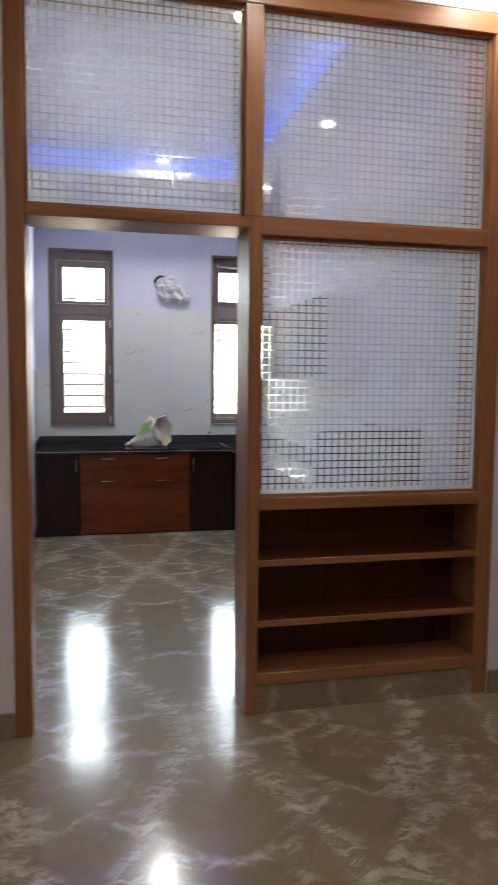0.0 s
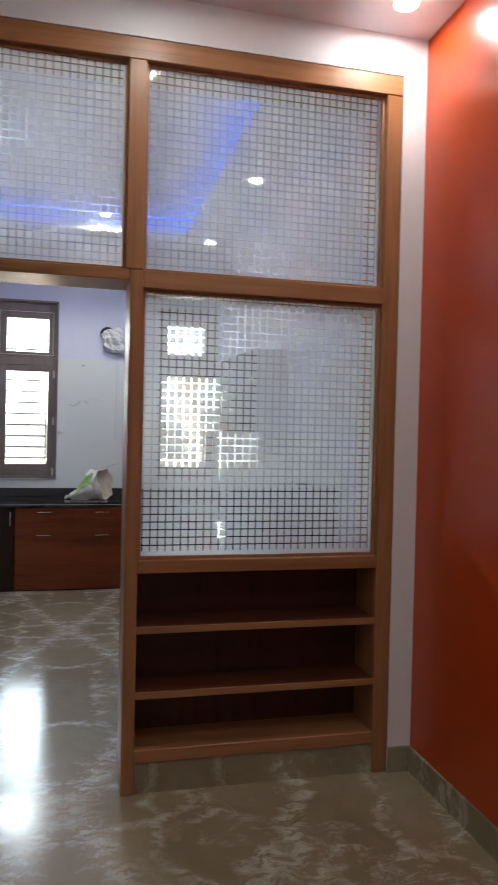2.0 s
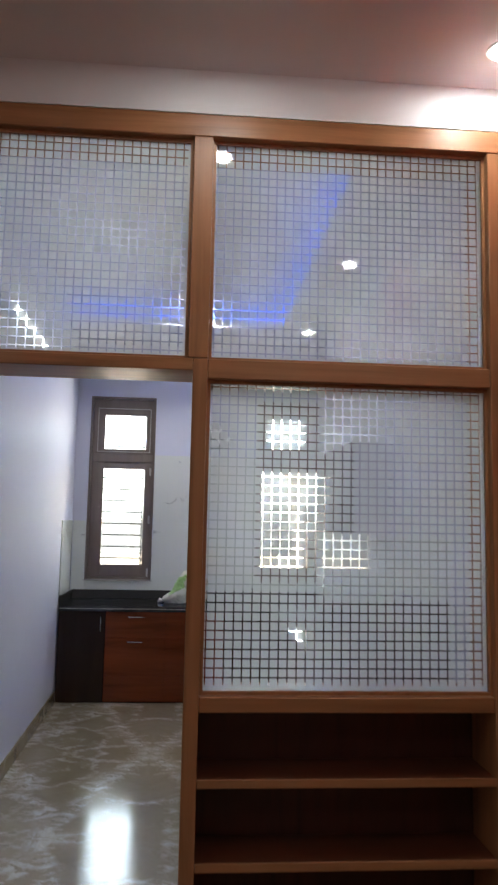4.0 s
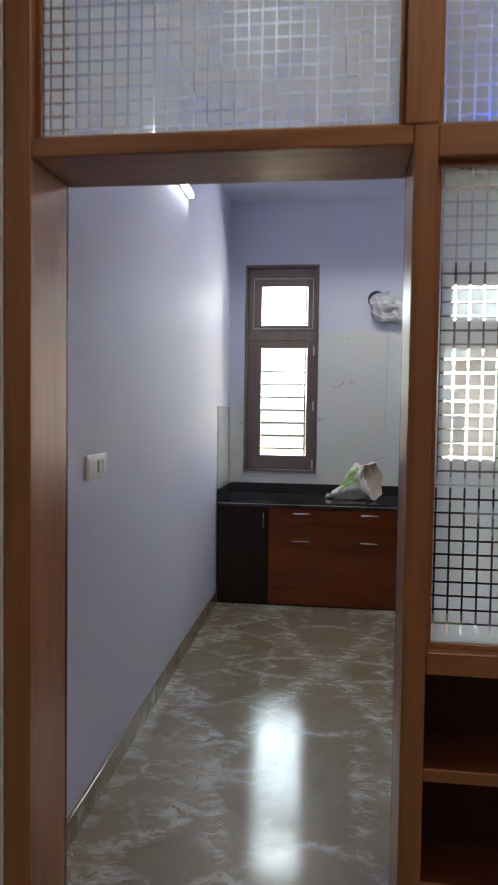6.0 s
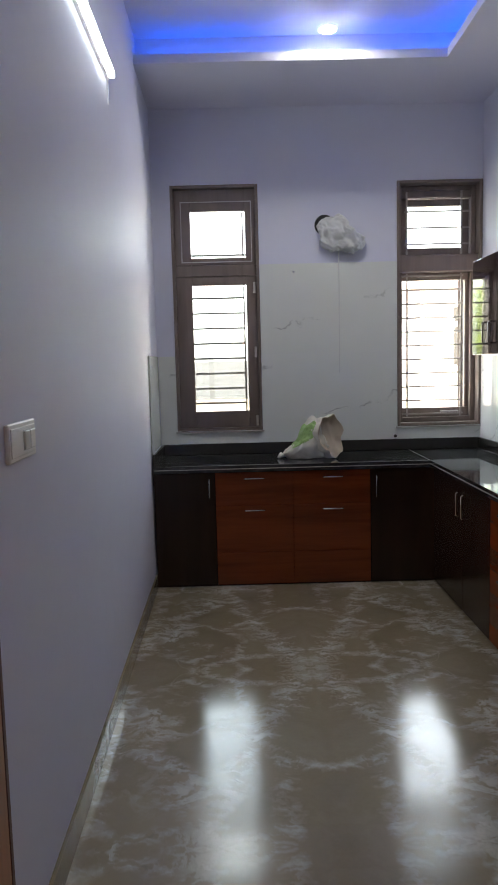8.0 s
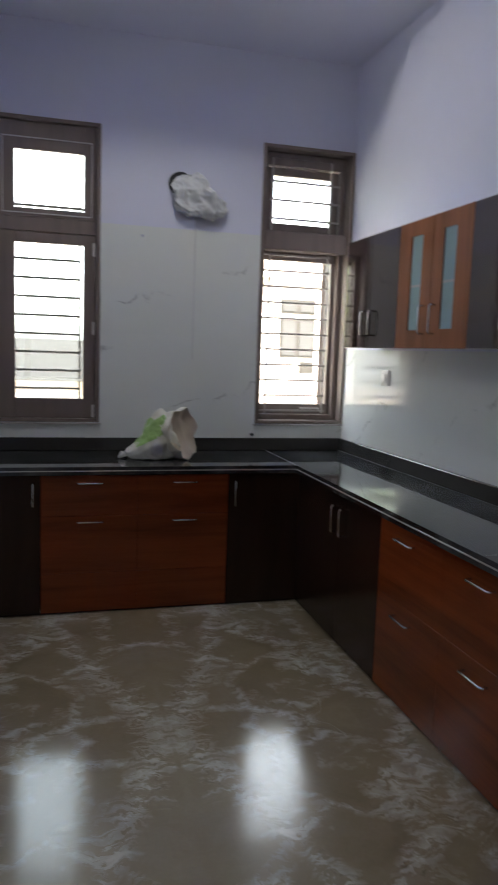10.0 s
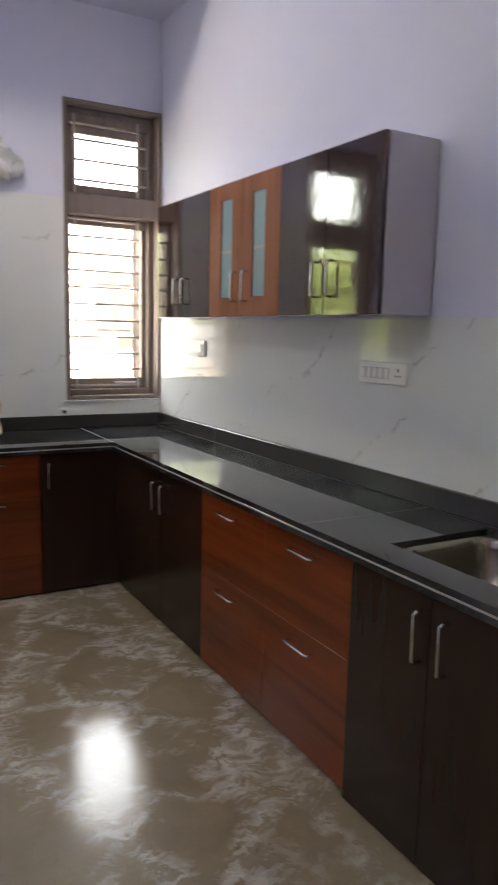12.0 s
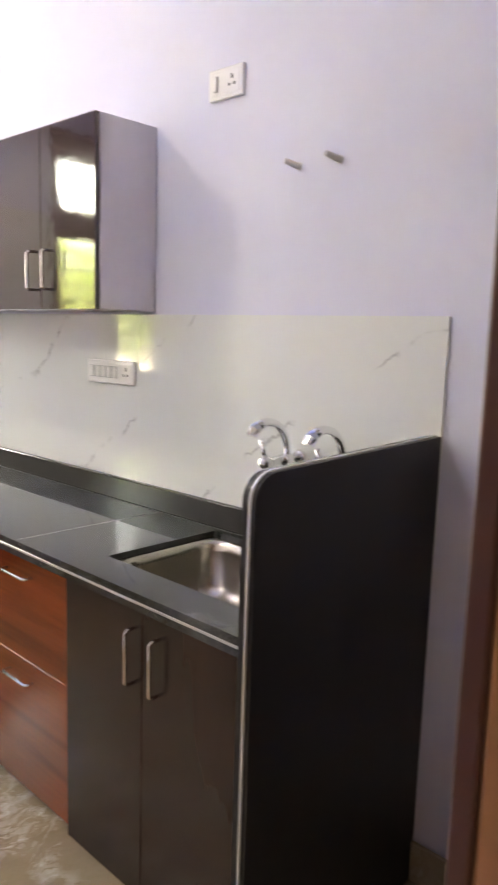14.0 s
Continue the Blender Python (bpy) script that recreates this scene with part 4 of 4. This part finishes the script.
# ---- lamps ----
tb = thing("tube_light", "slim white batten tube light on the lavender wall, lit", "lamp", at=(XL1 + 0.02, 5.95, 2.70))
LXW = XL0 - (XL0 - XL1) * (5.9 - 4.0) / (YB - 4.0)
tb.matrix_world = pose(LXW - 0.001, 5.70, 2.89, 0, 0, slope)
part("batten", boxes((0.0, 0.022, 0, 1.02, -0.016, 0.016), bevel=0.003), SPOT_RIM, tb)
part("diffuser", boxes((0.0225, 0.05, 0.012, 1.008, -0.017, 0.017), bevel=0.008, seg=2), TUBE, tb, "glowing white diffuser")
area_lamp("tube_light_beam", tuple(tb.matrix_world @ Vector((0.056, 0.51, 0.0))), tuple(tb.matrix_world @ Vector((1.056, 0.51, -0.3))), 0.03, 0.98, 0.27, (0.94, 0.97, 1.0))
part("cable", tube([(0.012, 1.02, 0.0), (0.01, 1.035, -0.03), (0.006, 1.04, -0.12)], 0.004, 6), SPOT_RIM, tb)


def downlight(x, y, z, r, power, label):
    d = thing("downlight", label, "lamp", "ceiling downlights", at=(x, y, z))
    part("rim", tube([(0, 0, 0), (0, 0, -0.006)], [r + 0.014, r + 0.009], 28), SPOT_RIM, d, smooth=False)
    part("lens", disc(0, 0, -0.0065, -0.011, r, 28, r * 0.96), LED, d, "glowing white lens")
    if power:
        area_lamp("downlight_beam", (x, y, z - 0.02), (x, y, 0), r * 2, 0, power, (1.0, 0.95, 0.9), "DISK")


# the last two, at negative x, are unseen lamps added to fill the hall
for x, y, power in ((2.515, 0.33, 0.17), (2.515, 2.10, 0.11), (2.60, 3.76, 0.07), (1.60, 3.45, 0.06), (-0.4, 0.6, 0.2), (-2.2, 2.0, 0.26)):
    downlight(x, y, ZH, 0.046, power, "round white hall ceiling downlight, lit; the two at negative x are added fill")
downlight(1.53, 7.74, ZK2 - 0.07, 0.05, 0.45, "round white ceiling downlight in the raised tray, lit")

# blue strip light along the ledge of the raised ceiling
cs = thing("cove_strip_light", "glowing blue strip light on the ledge of the ceiling tray", "lamp", at=(CX, CY1, ZK + 0.056))
for spec in ((0.37, CX + 0.09, CY1 + 0.085, CY1 + 0.1, ZK + 0.056, ZK + 0.068), (CX + 0.085, CX + 0.1, CY0, CY1 + 0.085, ZK + 0.056, ZK + 0.068)):
    bm = boxes(spec)
    bm.transform(Matrix.Translation(-cs.location))
    part("led_strip", bm, BLUE, cs)

# ---- loose things ----
# plastic sack lying on the back worktop
rnd = random.Random(4)


def crumple(bm, amount, scale, seed):
    for v in bm.verts:
        p = v.co * scale + Vector((seed, seed * 2, 0))
        n = noise.noise(p) + 0.5 * (abs(noise.noise(p * 2.3)) * 2 - 0.6) + 0.25 * noise.noise(p * 6)
        v.co += v.normal * n * amount


def sack():
    s = thing("plastic_sack", "crumpled white plastic sack with a green print on the worktop", "bag", at=(1.42, 8.33, 0.847))
    bm = bmesh.new()
    bmesh.ops.create_icosphere(bm, subdivisions=5, radius=1)
    for v in bm.verts:
        x, y, z = v.co
        top = 0.10 + 0.20 * math.exp(-((x + 0.12) / 0.5) ** 2) + 0.05 * math.exp(-((x - 0.65) / 0.35) ** 2)
        lean = 0.06 * max(0.0, z)
        v.co = Vector((x * 0.185 + lean, y * 0.145 * (1 - 0.55 * max(0.0, x - 0.2)), max(0.0, (z + 0.55) / 1.55) * top))
    bm.normal_update()
    crumple(bm, 0.016, 11.0, 3.1)
    for v in bm.verts:
        v.co.z = max(v.co.z, 0.001)
    bm.normal_update()
    # the printed patch: one run of touching faces on the side towards the room
    marked = set()
    for f in bm.faces:
        c = f.calc_center_median()
        if f.normal.y < 0.05 and -0.12 < c.x < 0.045 and 0.12 < c.z - 0.55 * (c.x + 0.04) < 0.225 and noise.noise(c * 26) > -0.5:
            marked.add(f)
    best = []
    while marked:
        run, todo = [], [marked.pop()]
        while todo:
            f = todo.pop()
            run.append(f)
            for g in {h for v in f.verts for h in v.link_faces} & marked:
                marked.discard(g)
                todo.append(g)
        best = max(best, run, key=len)
    gbm, copies = bmesh.new(), {}
    for f in sorted(best, key=lambda h: h.index):
        for v in f.verts:
            if v not in copies:
                copies[v] = gbm.verts.new(v.co + v.normal * 0.0015)
        gbm.faces.new([copies[v] for v in f.verts])
    part("sack_body", bm, BAG, s, smooth=True)
    part("print", gbm, BAG_GREEN, s, "green printed patch")
    # the open mouth, a folded cuff that faces the room
    rim, n = [], 36
    ax = Vector((0.48, -0.84, 0.2)).normalized()
    u1 = ax.cross(Vector((0, 0, 1))).normalized()
    u2 = u1.cross(ax)
    mid = Vector((0.132, -0.07, 0.158))
    for dist, rad in ((-0.08, 0.112), (0.0, 0.13), (0.045, 0.128), (0.05, 0.123), (0.03, 0.113), (0.006, 0.085)):
        row = []
        for i in range(n):
            a = 2 * math.pi * i / n
            w = 1 + 0.09 * math.sin(3 * a + 1) + 0.06 * math.sin(7 * a) + 0.03 * math.sin(13 * a)
            p = mid + ax * (dist + 0.012 * math.sin(5 * a)) + (u1 * math.cos(a) * 0.85 + u2 * math.sin(a) * 1.18) * rad * w
            p.z = max(p.z, 0.002)
            row.append(p)
        rim.append(row)

    def skin(rows):
        m = bmesh.new()
        vs = [[m.verts.new(p) for p in row] for row in rows]
        for a, b in zip(vs, vs[1:]):
            for i in range(n):
                m.faces.new((a[i], a[(i + 1) % n], b[(i + 1) % n], b[i]))
        return m

    part("cuff", skin(rim[:4]), BAG, s, smooth=True)
    inner = skin(rim[3:])
    inner.faces.new([v for v in inner.verts][-n:])
    part("mouth_lining", inner, BAG_IN, s, "beige inner lining", smooth=True)
    part("knot", tube([(-0.19, -0.03, 0.03), (-0.208, -0.04, 0.016), (-0.222, -0.045, 0.008)], [0.022, 0.013, 0.006], 8), BAG, s, smooth=True)


sack()

# open duct hole stuffed with plastic sheet, high between the windows
dh = thing("duct_hole", "round duct hole stuffed with cloudy crumpled plastic sheet", "duct", at=(1.60, YB, 2.545))
part("sleeve", tube([(0, 0.004, 0), (0, -0.004, 0)], 0.075, 32), HOLE, dh, "dark round opening")
bm = bmesh.new()
bmesh.ops.create_icosphere(bm, subdivisions=5, radius=1)
for v in bm.verts:
    x, y, z = v.co
    a = math.atan2(z, x)
    r = 1 + 0.07 * math.sin(3 * a + 2.6) + 0.06 * math.sin(5 * a + 0.4)
    v.co = Vector((x * 0.175 * r + 0.112, y * 0.04 - 0.03, z * (0.13 - 0.02 * x) * r - 0.075 - 0.28 * (x * 0.175 + 0.03)))
bm.normal_update()
crumple(bm, 0.026, 15.0, 7.7)
for v in bm.verts:
    # folds run out from the hole like a gathered cloth
    dx, dz = v.co.x + 0.02, v.co.z - 0.02
    fold = abs(math.sin(4.5 * math.atan2(dz, dx) + 3.0 * noise.noise(v.co * 9)))
    v.co.y -= 0.018 * fold * min(1.0, math.hypot(dx, dz) / 0.1)
for v in bm.verts:
    v.co.y = min(v.co.y, -0.005)
part("plastic_sheet", bm, SHEET, dh, "cloudy crumpled plastic sheet", smooth=True)
part("string", tube([(0.1, -0.018, -0.14), (0.102, -0.014, -0.5), (0.098, -0.014, -1.1)], 0.0034, 6), SHEET, dh, "thin hanging string")

# small fixings on the window wall
pipe = thing("pipe_stub", "small dark pipe stub just above the worktop", "pipe", at=(2.118, YB - 0.009, 0.955))
part("stub", tube([(0, 0, 0), (0, -0.03, 0)], 0.011, 12), SLOT, pipe)
part("flange", tube([(0, 0, 0), (0, -0.004, 0)], 0.018, 14), PLUG_GREY, pipe)
nail = thing("wall_nail", "bright nail in the wall tiles", "nail", at=(1.36, YB - 0.009, 2.20))
part("shank", tube([(0, 0, 0), (0, -0.03, 0.004)], 0.003, 8), CHROME, nail)
part("head", tube([(0, -0.03, 0.004), (0, -0.033, 0.0045)], 0.008, 10), CHROME, nail)

# ---- outside ----
setting("ground", boxes((-400, 400, 9.2, 700, -3.3, -3.2), (-400, 400, -400, 9.2, -3.3, -3.21)), EARTH, "dusty ground around the houses", "ground")


def far_house(x0, x1, y0, y1, z1, cols, rows, label):
    h = thing("house", label, "house", "houses outside", at=((x0 + x1) / 2, y0, -3.2))
    off = Matrix.Translation(-h.location)

    def hp(nm, bm, mat, par=h):
        bm.transform(off)
        return part(nm, bm, mat, par)

    hp("wall", boxes((x0, x1, y0, y1, -3.2, z1)), FACADE)
    hp("roof", boxes((x0 - 0.25, x1 + 0.25, y0 - 0.25, y1 + 0.25, z1, z1 + 0.18)), FACADE)
    hp("parapet", boxes((x0 - 0.1, x1 + 0.1, y0 - 0.1, y0 + 0.05, z1 + 0.18, z1 + 0.75)), FACADE)
    for r in range(rows):
        zb = z1 - 2.3 - 3.1 * r
        hp("ledge", boxes((x0 - 0.12, x1 + 0.12, y0 - 0.35, y0, zb - 0.95, zb - 0.83)), FACADE)
        for c in range(cols):
            xa = x0 + 0.78 + (x1 - x0) / cols * c
            xb = xa + 0.84
            zw = zb + 0.53
            w = hp("window", boxes((xa, xb, y0 - 0.05, y0 + 0.02, zw, zw + 0.88), (xa, xb, y0 - 0.05, y0 + 0.02, zw + 1.0, zw + 1.32)), FAR_FRAME)
            for i in range(2):
                pa, pb = xa + 0.05 + 0.42 * i, xa - 0.05 + 0.42 * (i + 1)
                hp("pane", boxes((pa, pb, y0 - 0.07, y0 - 0.045, zw + 0.05, zw + 0.83)), FAR_GLASS, w)
                hp("pane", boxes((pa, pb, y0 - 0.07, y0 - 0.045, zw + 1.05, zw + 1.27)), FAR_GLASS, w)
            hp("vent", boxes((xa + 0.5, xa + 0.82, y0 - 0.12, y0 + 0.02, zw - 0.36, zw - 0.1)), FAR_FRAME)


far_house(5.1, 12.5, 20.0, 28.0, 3.2, 4, 2, "cream two-storey house with grey windows, in full sun")
far_house(-3.0, 2.2, 27.0, 33.0, 0.9, 3, 1, "low cream house behind the shed")
far_house(-13.5, -3.9, 15.2, 18.0, 0.1, 4, 1, "low pinkish house under the trees")
sh = thing("shed", "long low shed with a grey sheet roof", "shed", at=(0, 17.5, -3.2))
part("wall", boxes((-3.5, 3.4, 0, 4, 0, 4.1)), FACADE, sh)
bm = bmesh.new()
extrude_profile(bm, [(-3.8, 4.1), (3.7, 4.1), (3.7, 4.15), (-3.8, 4.15)], -0.6, 0.0)
add_box(bm, -3.8, 3.7, -0.3, 4.3, 4.15, 4.82)
part("roof", bm, ROOF_GREY, sh, "grey sheet roof")


def tree(x, y, height, spread, seed):
    r = random.Random(seed)
    t = thing("tree", "broad tree with dense yellow-green leaves", "tree", "trees outside", at=(x, y, -3.2))
    bm = bmesh.new()
    add_tube(bm, [(0, 0, 0), (0.1, 0.05, height * 0.25), (0.0, 0.1, height * 0.5), (0.15, 0, height * 0.8)], [0.28, 0.22, 0.16, 0.05], 10)
    tips = []
    for i in range(11):
        a = r.uniform(0, 6.28)
        z0 = height * r.uniform(0.4, 0.7)
        q = Vector((math.cos(a), math.sin(a), 0)) * spread * r.uniform(0.5, 0.95)
        end = Vector((q.x, q.y, z0 + height * r.uniform(0.1, 0.35)))
        add_tube(bm, [(0.05, 0.05, z0), (q.x * 0.5, q.y * 0.5, (z0 + end.z) / 2 + 0.2), end], [0.1, 0.06, 0.02], 6)
        tips += [end, Vector((q.x * 0.5, q.y * 0.5, (z0 + end.z) / 2 + 0.3))]
    part("trunk", bm, BARK, t)
    verts, faces = [], []
    for i in range(5200):
        c = r.choice(tips) + Vector((r.gauss(0, 1), r.gauss(0, 1), r.gauss(0, 0.8))) * spread * 0.26
        if c.z < height * 0.5:
            continue
        n = Vector((r.uniform(-1, 1), r.uniform(-1, 1), r.uniform(-0.2, 1))).normalized()
        s1 = n.orthogonal().normalized() * r.uniform(0.07, 0.15)
        s2 = n.cross(s1) * r.uniform(0.5, 0.8)
        k = len(verts)
        verts += [c - s1, c + s2, c + s1, c - s2]
        faces.append((k, k + 1, k + 2, k + 3))
    me = bpy.data.meshes.new("crown")
    me.from_pydata([tuple(v) for v in verts], [], faces)
    me.materials.append(LEAF)
    cr = new("crown", me)
    cr.parent = t
    tagged(cr, kind="stuff")


tree(-7.0, 20.5, 7.5, 3.9, 11)
tree(-12.8, 22.0, 7.5, 4.0, 12)
tree(-3.9, 22.5, 6.6, 2.4, 13)
